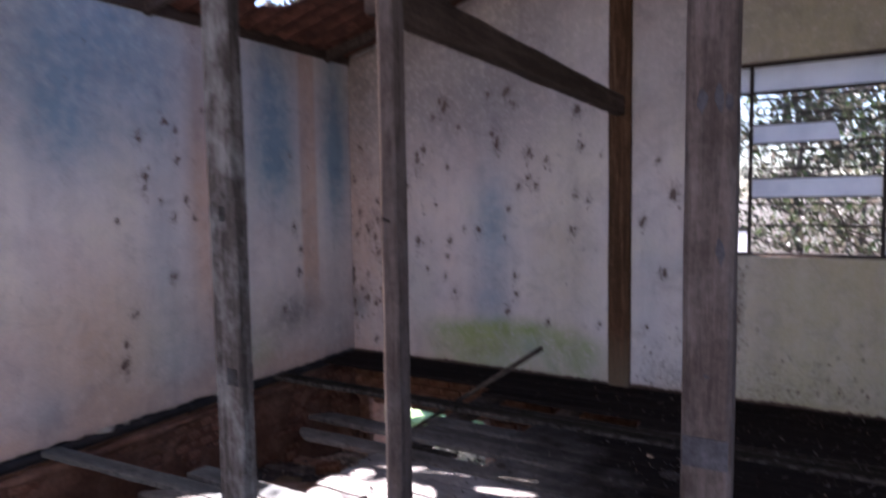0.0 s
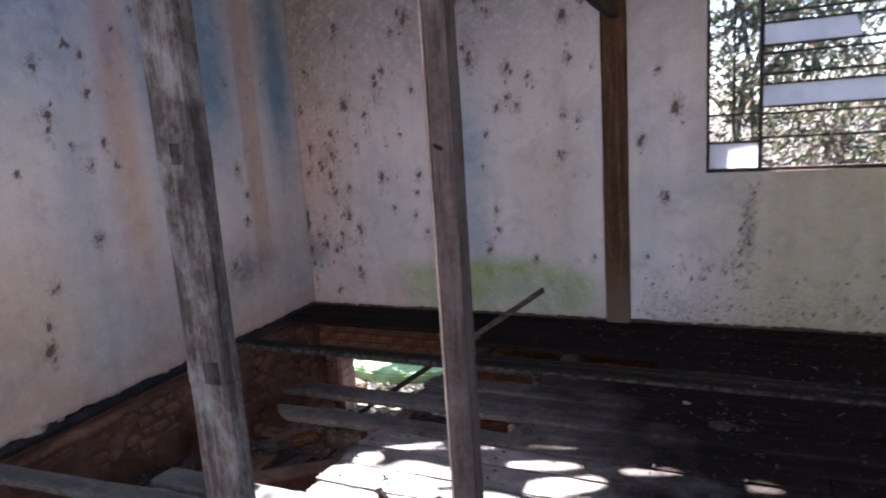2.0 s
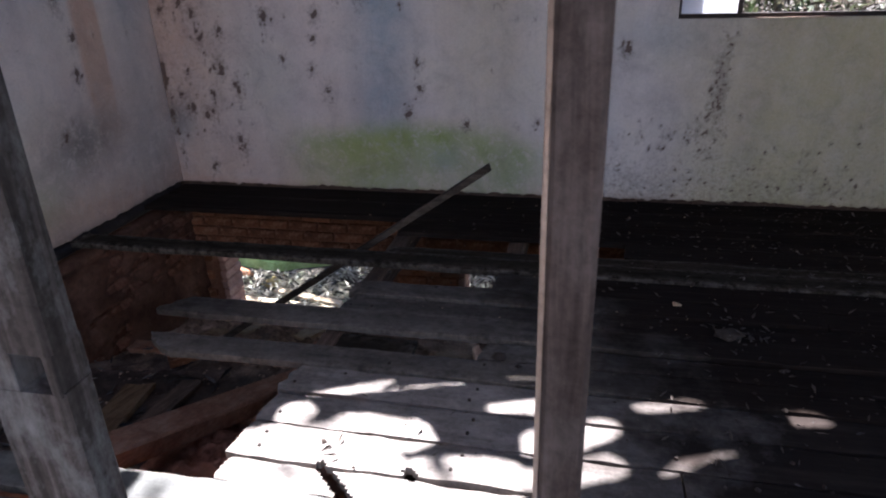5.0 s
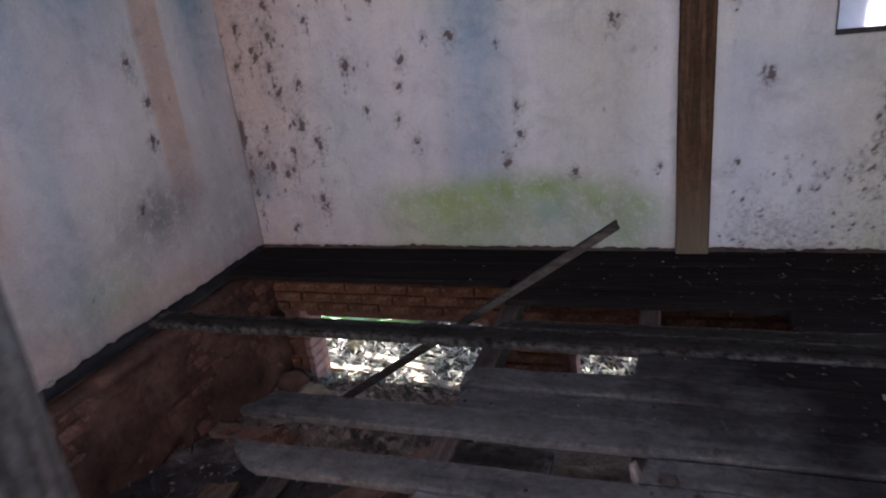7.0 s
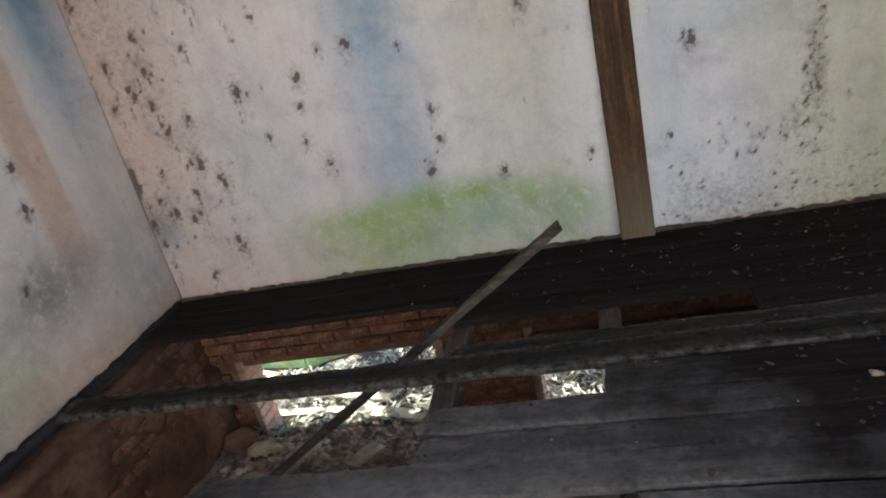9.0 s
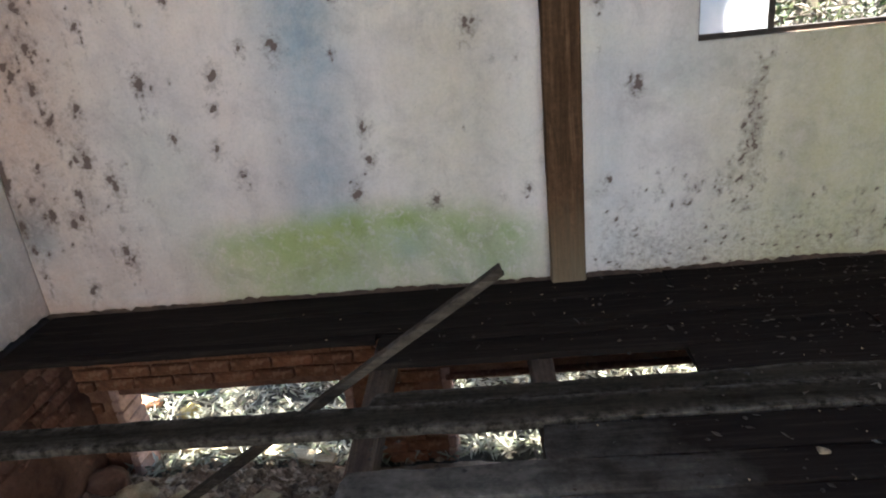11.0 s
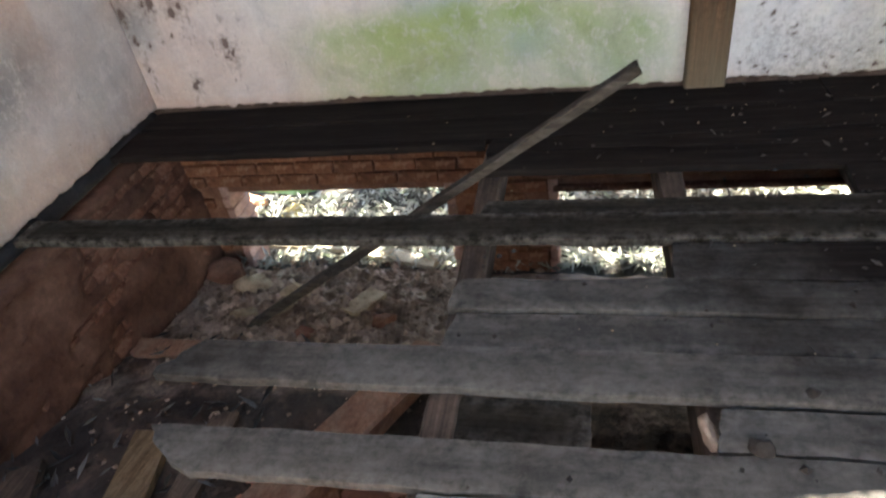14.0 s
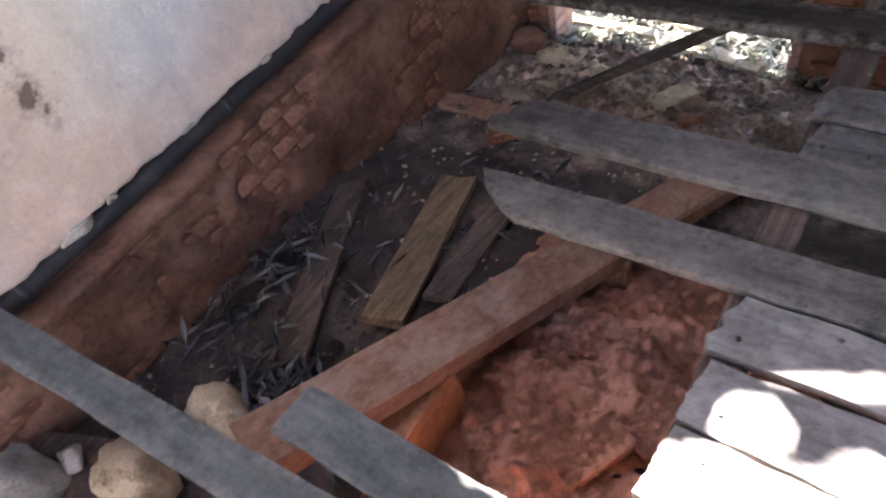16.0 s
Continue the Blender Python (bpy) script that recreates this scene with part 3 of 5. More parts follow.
    grime = 0.55 * bump2(u, v, 0.05, 0.46, 0.13, 0.13) + 0.3 * (1 - soft(v, 0.0, 0.04)) + 0.5 * soft(v, 1.5, 2.7) * (0.7 + 0.6 * wobble(u, v, 4, 7))
    grime = grime + 0.20 * soft(u, 2.75, 3.2) * (0.8 + 0.4 * wobble(u, v, 5, 31)) + 0.16 * np.exp(-(u / 0.75) ** 2) * (0.8 + 0.5 * wobble(u, v, 6, 32)) + 0.3 * soft(v, 1.2, 2.3) * (1 - soft(u, 1.6, 2.6))
    pink = pink + 0.3 * np.exp(-(u / 0.6) ** 2) * soft(v, 0.4, 1.2)
    damp = 0.25 * soft(u, 3.0, 3.4) + 0.3 * bump2(u, v, 2.15, 1.0, 0.3, 0.9) + 0.5 * soft(u, 3.1, 3.9) * (0.7 + 0.5 * wobble(u, v, 3, 12)) + 0.4 * bump2(u, v, 1.4, 0.2, 0.45, 0.2)
    return spot, algae, blue, pink, grime, damp


def left_stains(u, v):
    spot = np.zeros_like(u)
    splash(spot, u, v, LEFT_SPOTS, 1.0, 21)
    rng = random.Random(5)
    splash(spot, u, v, [(rng.uniform(1.8, 5.0), rng.uniform(0.2, 2.6), rng.uniform(0.006, 0.018)) for _ in range(70)], 0.7, 22)
    high = soft(v, 0.9, 1.9)
    blue = 1.15 * high * (bump2(u, v, 4.0, 1.9, 0.26, 1.2) + bump2(u, v, 4.78, 1.9, 0.17, 1.2) + 0.5 * bump2(u, v, 3.55, 1.9, 0.12, 1.2) + 0.85 * bump2(u, v, 2.5, 2.4, 0.7, 0.7) + 0.35 * bump2(u, v, 2.25, 1.95, 0.22, 0.45))
    blue = blue * (0.85 + 0.3 * wobble(u, v, 6, 14)) + 0.3 * bump2(u, v, 3.2, 0.35, 0.3, 0.25)
    blue = blue + 0.4 * (bump2(u, v, 2.95, 1.0, 0.16, 1.2) + bump2(u, v, 3.6, 1.0, 0.13, 1.3) + 0.8 * bump2(u, v, 4.75, 1.0, 0.16, 0.9)) * (0.8 + 0.4 * wobble(u, v, 5, 33))
    blue = blue + 0.35 * bump2(u, v, 2.12, 0.18, 0.16, 0.16)
    pink = 0.4 * (bump2(u, v, 2.45, 0.5, 0.3, 0.7) + bump2(u, v, 3.32, 1.0, 0.12, 1.4)) + 0.8 * (soft(u, 4.30, 4.33) * (1 - soft(u, 4.50, 4.53)) * soft(v, 0.3, 1.0) + bump2(u, v, 3.27, 1.9, 0.10, 1.0)) + 0.48 * (0.8 + wobble(u, v, 3, 15)) * (1 - soft(v, 0.4, 1.4))
    pink = pink + 0.75 * (1 - soft(v, 0.02, 0.32)) * (0.8 + 0.6 * wobble(u, v, 7, 16))
    grime = 0.30 * (1 - soft(v, 0.2, 1.0)) * (0.8 + 0.6 * wobble(u, v, 6, 41)) + 0.5 * bump2(u, v, 4.2, 0.52, 0.26, 0.13) + 0.3 * bump2(u, v, 4.1, 0.42, 0.2, 0.1) + 0.5 * soft(v, 1.5, 2.6) * (0.6 + 0.6 * wobble(u, v, 5, 17)) + 0.3 * (1 - soft(v, 0.0, 0.07))
    algae = 0.3 * bump2(u, v, 3.75, 0.24, 0.25, 0.14)
    damp = 0.2 * bump2(u, v, 2.7, 0.6, 0.5, 0.4)
    return spot, algae, blue, pink, grime, damp


def plaster_sheet(name, u0, u1, top, step, place, stains, hole, parent, thick=0.018):
    """A coat of plaster over the wall: a fine sheet with a ragged lower edge, cut out round the window."""
    nu, nv = int(round((u1 - u0) / step)), int(round((top + 0.06) / step))
    us, vs = np.linspace(u0, u1, nu + 1), np.linspace(-0.06, top, nv + 1)
    u, v = [a.ravel() for a in np.meshgrid(us, vs)]
    rag = np.array([0.016 + 0.012 * noise.noise(Vector((x * 3.1, u0, 2))) + 0.010 * noise.noise(Vector((x * 13, u0, 5))) + 0.012 * noise.noise(Vector((x * 31, u0, 8))) for x in us])
    rag = np.tile(rag, nv + 1)
    vv = np.where(v < 0.10, rag + (v + 0.06) / 0.16 * (0.10 - rag), v)
    d = np.array([0.004 * noise.noise(Vector((a * 1.3, b * 1.3, 3))) + 0.0016 * noise.noise(Vector((a * 7, b * 7, 8))) for a, b in zip(u, vv)])
    verts = [place(a, b, c) for a, b, c in zip(u, vv, d)]
    faces = []
    edges = {}
    for j in range(nv):
        for i in range(nu):
            cu, cv = (us[i] + us[i + 1]) / 2, (vs[j] + vs[j + 1]) / 2
            if hole(cu, cv):
                continue
            k = j * (nu + 1) + i
            f = (k, k + 1, k + nu + 2, k + nu + 1)
            faces.append(f)
            for e in zip(f, f[1:] + f[:1]):
                edges[e] = True
    rim = [e for e in edges if (e[1], e[0]) not in edges]
    back = {}
    for e in rim:
        for k in e:
            if k not in back:
                back[k] = len(verts)
                verts.append(place(u[k], vv[k], -thick))
        faces.append((e[1], e[0], back[e[0]], back[e[1]]))
    ob = mesh_object(name, verts, faces, M_PLASTER, parent, smooth=True)
    s = stains(u, vv)
    pad = np.zeros(len(verts) - len(u))
    for key, (a, b, c) in (("stain_a", s[:3]), ("stain_b", s[3:])):
        att = ob.data.attributes.new(key, 'FLOAT_COLOR', 'POINT')
        col = np.ones((len(verts), 4), np.float32)
        for i, f in enumerate((a, b, c)):
            col[:, i] = np.concatenate([np.clip(f, 0, 1), pad])
        att.data.foreach_set("color", col.ravel())
    return ob


# ---- ground: one sheet to the horizon, uneven under and round the house ----
def ground_z(x, y):
    """Level outside; inside, a bank of spoil that falls towards the low openings."""
    z = GROUND + 0.05 * noise.noise(Vector((x * 0.8, y * 0.8, 0))) + 0.025 * noise.noise(Vector((x * 3.3, y * 3.3, 4)))
    inside = -0.1 < x < W + 0.1 and BACK < y < D + 0.1
    if not inside:
        return z - 0.06
    t = min(1.0, max(0.0, (y - 3.05) / 1.95))
    z += 0.53 - 0.45 * t ** 1.15
    z += 0.03 * noise.noise(Vector((x * 9, y * 9, 1))) + 0.016 * noise.noise(Vector((x * 24, y * 24, 6)))
    z += 0.13 * math.exp(-((x - 1.50) / 0.36) ** 2 - ((y - 2.62) / 0.5) ** 2)     # heap of red earth
    z += 0.15 * math.exp(-((x - 0.25) / 0.4) ** 2 - ((y - 1.75) / 0.35) ** 2)      # broken plaster by the wall
    z += 0.08 * math.exp(-((x - 0.75) / 0.5) ** 2 - ((y - 4.5) / 0.4) ** 2)       # rubble at the opening
    return z


xs = [-400, -60, -20, -8] + [-4 + 0.5 * i for i in range(8)] + [0.05 * i for i in range(113)] + [6.0 + 0.5 * i for i in range(9)] + [14, 30, 80, 400]
ys = [-400, -60, -20, -6, -3, -1.5, 0, 0.6] + [1.0 + 0.05 * i for i in range(101)] + [6.5, 7, 7.5, 8, 9, 10, 12, 14, 17, 24, 40, 90, 400]
gv = [(x, y, ground_z(x, y)) for y in ys for x in xs]
gf = [(j * len(xs) + i, j * len(xs) + i + 1, (j + 1) * len(xs) + i + 1, (j + 1) * len(xs) + i) for j in range(len(ys) - 1) for i in range(len(xs) - 1)]
gr = mesh_object("ground", gv, gf, M_SOIL, smooth=True)
gr.data.materials.append(M_DUFF)
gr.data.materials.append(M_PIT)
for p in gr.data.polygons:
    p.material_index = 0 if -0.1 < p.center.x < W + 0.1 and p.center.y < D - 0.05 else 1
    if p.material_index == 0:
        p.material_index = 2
tagged(gr, "dark earth and rubble with leaf mould outside", "ground", kind="structure")

# ---- walls ----
wall_far = tagged(empty("wall_north"), "stained pink and blue limewashed wall with mould spots and green algae", "wall", kind="structure")
for x0, x1, z0, z1 in ((-TH, WX0, -0.02, 2.8), (WX1, W + TH, -0.02, 2.8), (WX0, WX1, -0.02, WZ0), (WX0, WX1, WZ1, 2.8)):
    part("masonry", box_bm(x0, x1, D, D + TH, z0, z1), M_RIM, wall_far)
part("masonry", box_bm(-TH, W + TH, D + 0.02, D + TH - 0.02, -0.04, -0.021), M_MORTAR, wall_far)
gb = bmesh.new()
gp = [(-TH, 2.8), (W + TH, 2.8), (W + TH, roof_z(W) - 0.02), (RIDGE, roof_z(RIDGE) - 0.02), (-TH, EAVE - 0.02 + 0.001)]
fr = [gb.verts.new((x, D, z)) for x, z in gp]
bk = [gb.verts.new((x, D + TH, z)) for x, z in gp]
gb.faces.new(fr)
gb.faces.new(list(reversed(bk)))
for i in range(5):
    gb.faces.new((fr[i], bk[i], bk[(i + 1) % 5], fr[(i + 1) % 5]))
bmesh.ops.recalc_face_normals(gb, faces=gb.faces)
part("gable", gb, M_OUTWALL, wall_far)
plaster_sheet("plaster", 0.0, W, 3.44, 0.0145, lambda a, b, c: (a, D - 0.004 - c, b), far_stains,
              lambda a, b: (WX0 < a < WX1 and WZ0 < b < WZ1) or b > roof_z(a) - 0.03, wall_far)

wall_left = tagged(empty("wall_west"), "peeling limewashed wall with blue and pink streaks", "wall", kind="structure")
part("masonry", box_bm(-TH, -0.004, BACK, D, 0.02, EAVE - 0.02), M_RIM, wall_left)
part("masonry", box_bm(-TH, -0.045, BACK, D, -0.13, 0.02), M_MORTAR, wall_left)
plaster_sheet("plaster", BACK, D - 0.002, 2.78, 0.019, lambda a, b, c: (0.012 + c, a, b), left_stains, lambda a, b: False, wall_left)

# east and south walls are out of view; their openings are sized for daylight
wall_right = tagged(new("wall_east", None), "unseen rendered wall with a wide opening added for light", "wall", kind="structure")
for y0, y1, z0, z1 in ((BACK, 0.2, GROUND, 2.8), (2.5, D, GROUND, 2.8), (0.2, 2.5, GROUND, 0.35), (0.2, 2.5, 2.45, 2.8)):
    part("masonry", box_bm(W, W + TH, y0, y1, z0, z1), M_OUTWALL, wall_right)
wall_back = tagged(empty("wall_south"), "unseen rendered wall with a doorway added for light", "wall", kind="structure")
for x0, x1, z0, z1 in ((-TH, 2.6, GROUND, 2.8), (4.4, W + TH, GROUND, 2.8), (2.6, 4.4, GROUND, -0.03), (2.6, 4.4, 2.3, 2.8)):
    part("masonry", box_bm(x0, x1, BACK - TH, BACK, z0, z1), M_OUTWALL, wall_back)

# ---- roof: clay tiles on battens, broken open above the west side ----
# holes in the tiles by the patches of sun that they throw on the floor: (x, y, half length, half width, slope)
SUN_SPOTS = [(1.95, 2.42, 0.43, 0.27, 0.10), (1.855, 2.75, 0.07, 0.06, 0.1), (2.07, 2.655, 0.28, 0.12, 0.15), (2.38, 2.47, 0.25, 0.16, 0.4),
             (1.99, 2.905, 0.14, 0.029, 0.45), (2.22, 2.955, 0.18, 0.006, 0.25), (2.60, 3.072, 0.12, 0.007, 0.18), (2.74, 2.79, 0.15, 0.085, 0.45),
             (2.75, 2.63, 0.16, 0.065, 0.4), (3.04, 2.99, 0.11, 0.04, 0.3), (3.40, 2.985, 0.12, 0.045, 0.15), (2.62, 2.92, 0.16, 0.03, 0.2),
             (3.10, 2.74, 0.11, 0.022, 0.6), (1.52, 2.54, 0.24, 0.13, 0.0), (1.72, 2.17, 0.48, 0.15, 0.25), (1.40, 1.93, 0.36, 0.16, 0.1),
             # two added holes: their unseen sun patches bounce light onto the west wall
             (1.35, 1.50, 0.36, 0.34, 0.0), (1.88, 1.08, 0.42, 0.32, 0.0)]


def lit(x, y):
    w = 0.18 * noise.noise(Vector((x * 7, y * 7, 2))) + 0.14 * noise.noise(Vector((x * 19, y * 19, 5)))
    return any(((x - a) / ra) ** 2 + ((y - b - k * (x - a)) / rb) ** 2 < 1.0 + 1.1 * w for a, b, ra, rb, k in SUN_SPOTS)


def hits_floor(x, y):
    k = roof_z(x) / -SUN_DIR.z
    return x + SUN_DIR.x * k, y + SUN_DIR.y * k


rv, rf = [], []


def roof_cell(x, y, dx, dy):
    k = len(rv)
    rv.extend([(a, b, roof_z(a) + 0.02 * math.sin(b * 31.4)) for a, b in ((x, y), (x + dx, y), (x + dx, y + dy), (x, y + dy))])
    rv.extend([(a, b, c + 0.018) for a, b, c in rv[k:k + 4]])
    rf.extend([(k, k + 3, k + 2, k + 1), (k + 4, k + 5, k + 6, k + 7), (k, k + 1, k + 5, k + 4), (k + 1, k + 2, k + 6, k + 5), (k + 2, k + 3, k + 7, k + 6), (k + 3, k, k + 4, k + 7)])


tx, ty, CUT = 0.06, 0.05, 5
for i in range(int((W + 1.0) / tx)):
    # runs on past the north wall as an unseen overhang that blocks sun at the window
    for j in range(int((D - BACK + 1.4) / ty)):
        x, y = -0.5 + i * tx, BACK - 0.45 + j * ty
        if y < ROOF_FROM + 0.12 * math.sin(i * 0.9) + 0.08 * math.sin(i * 2.3):
            continue
        near = x < W * 0.6 and [lit(*hits_floor(x + tx * (p + 0.5) / CUT, y + ty * (q + 0.5) / CUT)) for q in range(CUT) for p in range(CUT)]
        if not near or not any(near):
            roof_cell(x, y, tx, ty)
        elif not all(near):
            for n, gone in enumerate(near):
                if not gone:
                    roof_cell(x + tx * (n % CUT) / CUT, y + ty * (n // CUT) / CUT, tx / CUT, ty / CUT)
roof = tagged(mesh_object("ceiling", rv, rf, M_TILE), "dark underside of a broken clay tile roof", "roof", kind="structure")

# ---- foundation: rough brick under the walls, open to the outside ----
found = tagged(empty("foundation_wall"), "crumbling red brick foundation with low openings", "wall", kind="structure")
OPEN = [(0.20, 1.44), (1.98, 3.43), (3.95, 5.2)]
OPEN_TOP = -0.50


def in_opening(x, z):
    return z < OPEN_TOP and any(a < x < b for a, b in OPEN)


part("mortar", box_bm(-TH, W + TH, D + 0.018, D + TH - 0.018, OPEN_TOP, -0.03), M_MORTAR, found)
last = -TH
for a, b in OPEN + [(W + TH, None)]:
    part("mortar", box_bm(last, a - 0.014, D + 0.018, D + TH - 0.018, GROUND - 0.2, OPEN_TOP), M_MORTAR, found)
    if b:
        last = b + 0.014
part("mortar", box_bm(-TH, 0.015, BACK, D + 0.018, GROUND - 0.2, -0.12), M_MORTAR, found)

part("lintel", box_bm(1.97, 3.44, D - 0.014, D + TH - 0.022, -0.526, -0.497, 0.006), M_DIM_BRICK, found)

# ---- timbers ----
def timber(name, bm, mat, label, category="beam", group=""):
    return tagged(part(name, bm, mat), label, category, group)


def joined(*bms):
    out = bmesh.new()
    for b in bms:
        me = bpy.data.meshes.new("piece")
        b.to_mesh(me)
        b.free()
        out.from_mesh(me)
        bpy.data.meshes.remove(me)
    return out


TOP = 2.9
POSTS = "posts of the removed partition"

def mortised_post(x, y, w, d, top, slots):
    """A square post with pockets cut into its face: (z0, z1, x0, x1, depth)."""
    root, z = empty("post"), 0.0
    y0, y1 = y - d / 2 + 0.002, y + d / 2 - 0.002
    for i, (z0, z1, a, b, deep) in enumerate(slots):
        part("shaft", beam_bm((x, y, z), (x, y, z0), w, d, max(6, int((z0 - z) / 0.1)), 0.007, 3 + i), M_POST, root)
        part("mortise_cheek", box_bm(x - w / 2 + 0.002, a, y0, y1, z0 - 0.008, z1 + 0.008, 0.002), M_POST, root)
        part("mortise_cheek", box_bm(b, x + w / 2 - 0.002, y0, y1, z0 - 0.008, z1 + 0.008, 0.002), M_POST, root)
        part("mortise_back", box_bm(a - 0.002, b + 0.002, y0 + deep, y1, z0 - 0.008, z1 + 0.008), M_POST, root)
        z = z1
    part("shaft", beam_bm((x, y, z), (x, y, top), w, d, 16, 0.009, 9), M_POST, root)
    return root


tagged(mortised_post(1.869, 1.907, 0.150, 0.075, TOP + 0.3, ((0.705, 0.778, 1.862, 1.924, 0.066), (1.375, 1.435, 1.852, 1.898, 0.03))),
       "grey weathered square post with cut mortises", "post", POSTS)
stud = timber("post", beam_bm((2.729, 1.858, 0.0), (2.729, 1.858, TOP + 0.5), 0.056, 0.076, 26, 0.0035, 5), M_STUD, "slim brown sawn stud with one side painted as lit", "post", POSTS)
# thin tan strip stands in for sunlight bounced onto this side
part("edge_strip", beam_bm((2.6985, 1.858, 0.0), (2.6985, 1.858, TOP + 0.5), 0.006, 0.072, 20, 0.001, 15), M_LIT_EDGE, stud, "tan strip painting bounced sunlight on the stud's side")
nb = bmesh.new()
bmesh.ops.create_cone(nb, cap_ends=True, segments=8, radius1=0.006, radius2=0.004, depth=0.05, matrix=Matrix.Translation((2.729, 1.808, 1.385)) @ Matrix.Rotation(radians(75), 4, 'X'))
part("nail", nb, M_STEEL, stud, "rusty bent nail")
wide = timber("post", beam_bm((3.700, 1.91, 0.0), (3.700, 1.91, TOP + 0.5), 0.122, 0.10, 26, 0.004, 6), M_STUD, "broad dark brown sawn post with tar marks", "post", POSTS)
part("paint_mark", box_bm(3.644, 3.756, 1.8545, 1.862, 0.735, 0.815, 0.001), M_MARK, wide, "dark tar mark across the wood")
for i, (x, z, s, tall) in enumerate(((3.682, 1.685, 0.016, 1.7), (3.722, 1.69, 0.016, 1.9), (3.745, 1.68, 0.012, 1.8), (3.73, 1.305, 0.015, 2.4), (3.70, 0.98, 0.012, 0.6))):
    part("paint_mark", rock_bm((x, 1.860, z), s, 700 + i, tall, (0.75, 0.16)), M_MARK, wide, "dark tar smear on the wood")
timber("wall_post", beam_bm((2.608, 4.985, 0.0), (2.608, 4.985, TOP + 0.5), 0.164, 0.075, 30, 0.004, 7), M_WALLPOST, "brown stained timber post against the plaster wall", "post")
timber("rail", beam_bm((2.66, 1.86, 2.135), (2.61, 4.945, 2.122), 0.075, 0.14, 26, 0.005, 8), M_RAIL, "dark weathered timber rail between two posts", "beam")
timber("wall_plate", beam_bm((-0.02, BACK, EAVE - 0.03), (-0.02, D, EAVE - 0.03), 0.11, 0.09, 30, 0.006, 9), M_RAIL, "dark timber plate on top of the wall", "beam")
for y in (0.5, 1.6, 2.9, 4.7):
    for k, (xa, xb) in enumerate(((-0.4, RIDGE), (RIDGE, W + 0.3))):
        timber("rafter", beam_bm((xa, y, roof_z(xa) - 0.05), (xb, y, roof_z(xb) - 0.05), 0.06, 0.09, 16, 0.004, int(y * 10) + 50 + k), M_RAIL, "dark rafter under the tiles", "beam", "rafters of the roof")

# dark pipe bedded along the foot of the west wall, with its couplings
def pipe_bm(y0, y1, steps, radius, wave=0.003):
    bm, prev = bmesh.new(), None
    for i in range(steps + 1):
        y = y0 + (y1 - y0) * i / steps
        r = radius + wave * noise.noise(Vector((y * 2, 0, 0)))
        cx, cz = -0.016 + 0.004 * noise.noise(Vector((y, 3, 0))), -0.030 + 0.006 * noise.noise(Vector((y * 1.3, 7, 0)))
        ring = [bm.verts.new((cx + r * math.cos(k * math.pi / 8), y, cz + r * math.sin(k * math.pi / 8))) for k in range(16)]
        if prev:
            for k in range(16):
                bm.faces.new((prev[k], prev[(k + 1) % 16], ring[(k + 1) % 16], ring[k])).smooth = True
        else:
            bm.faces.new(ring)
        prev = ring
    bm.faces.new(list(reversed(prev)))
    bmesh.ops.recalc_face_normals(bm, faces=bm.faces)
    return bm


pipe = timber("base_pipe", pipe_bm(BACK, D - 0.03, 70, 0.040), M_PIPE, "black pipe bedded along the foot of the wall", "pipe")
for y in (2.235, 3.10, 4.05):
    part("coupling", pipe_bm(y - 0.012, y + 0.012, 2, 0.045, 0.0), M_PIPE, pipe, "dark ring coupling of the pipe")
for i, (y, z, w, h) in enumerate(((2.46, 0.008, 0.11, 0.055), (2.60, 0.016, 0.05, 0.03), (3.33, 0.014, 0.06, 0.025), (2.93, 0.016, 0.05, 0.022))):
    part("plaster_flake", rock_bm((0.014, y, z), w / 2, 500 + i, h / w, (0.3, 1.0)), M_CHALK, wall_left, "loosened flake of plaster over the pipe")

# fallen timbers and boards in the pit
timber("fallen_joist", beam_bm((0.945, 2.22, -0.105), (1.498, 4.10, -0.735), 0.17, 0.085, 24, 0.005, 11, ragged=(0.02, 0.03)), M_RED_JOIST, "reddish fallen joist leaning down into the pit", "beam")
timber("leaning_stick", beam_bm((2.285, 4.22, 0.415), (0.50, 4.28, -0.835), 0.05, 0.034, 24, 0.004, 12, ragged=(0.02, 0.02)), M_STICK, "long grey broken batten leaning out of the hole", "stick")


def gz(x, y, up=0.02):
    return (x, y, ground_z(x, y) + up)


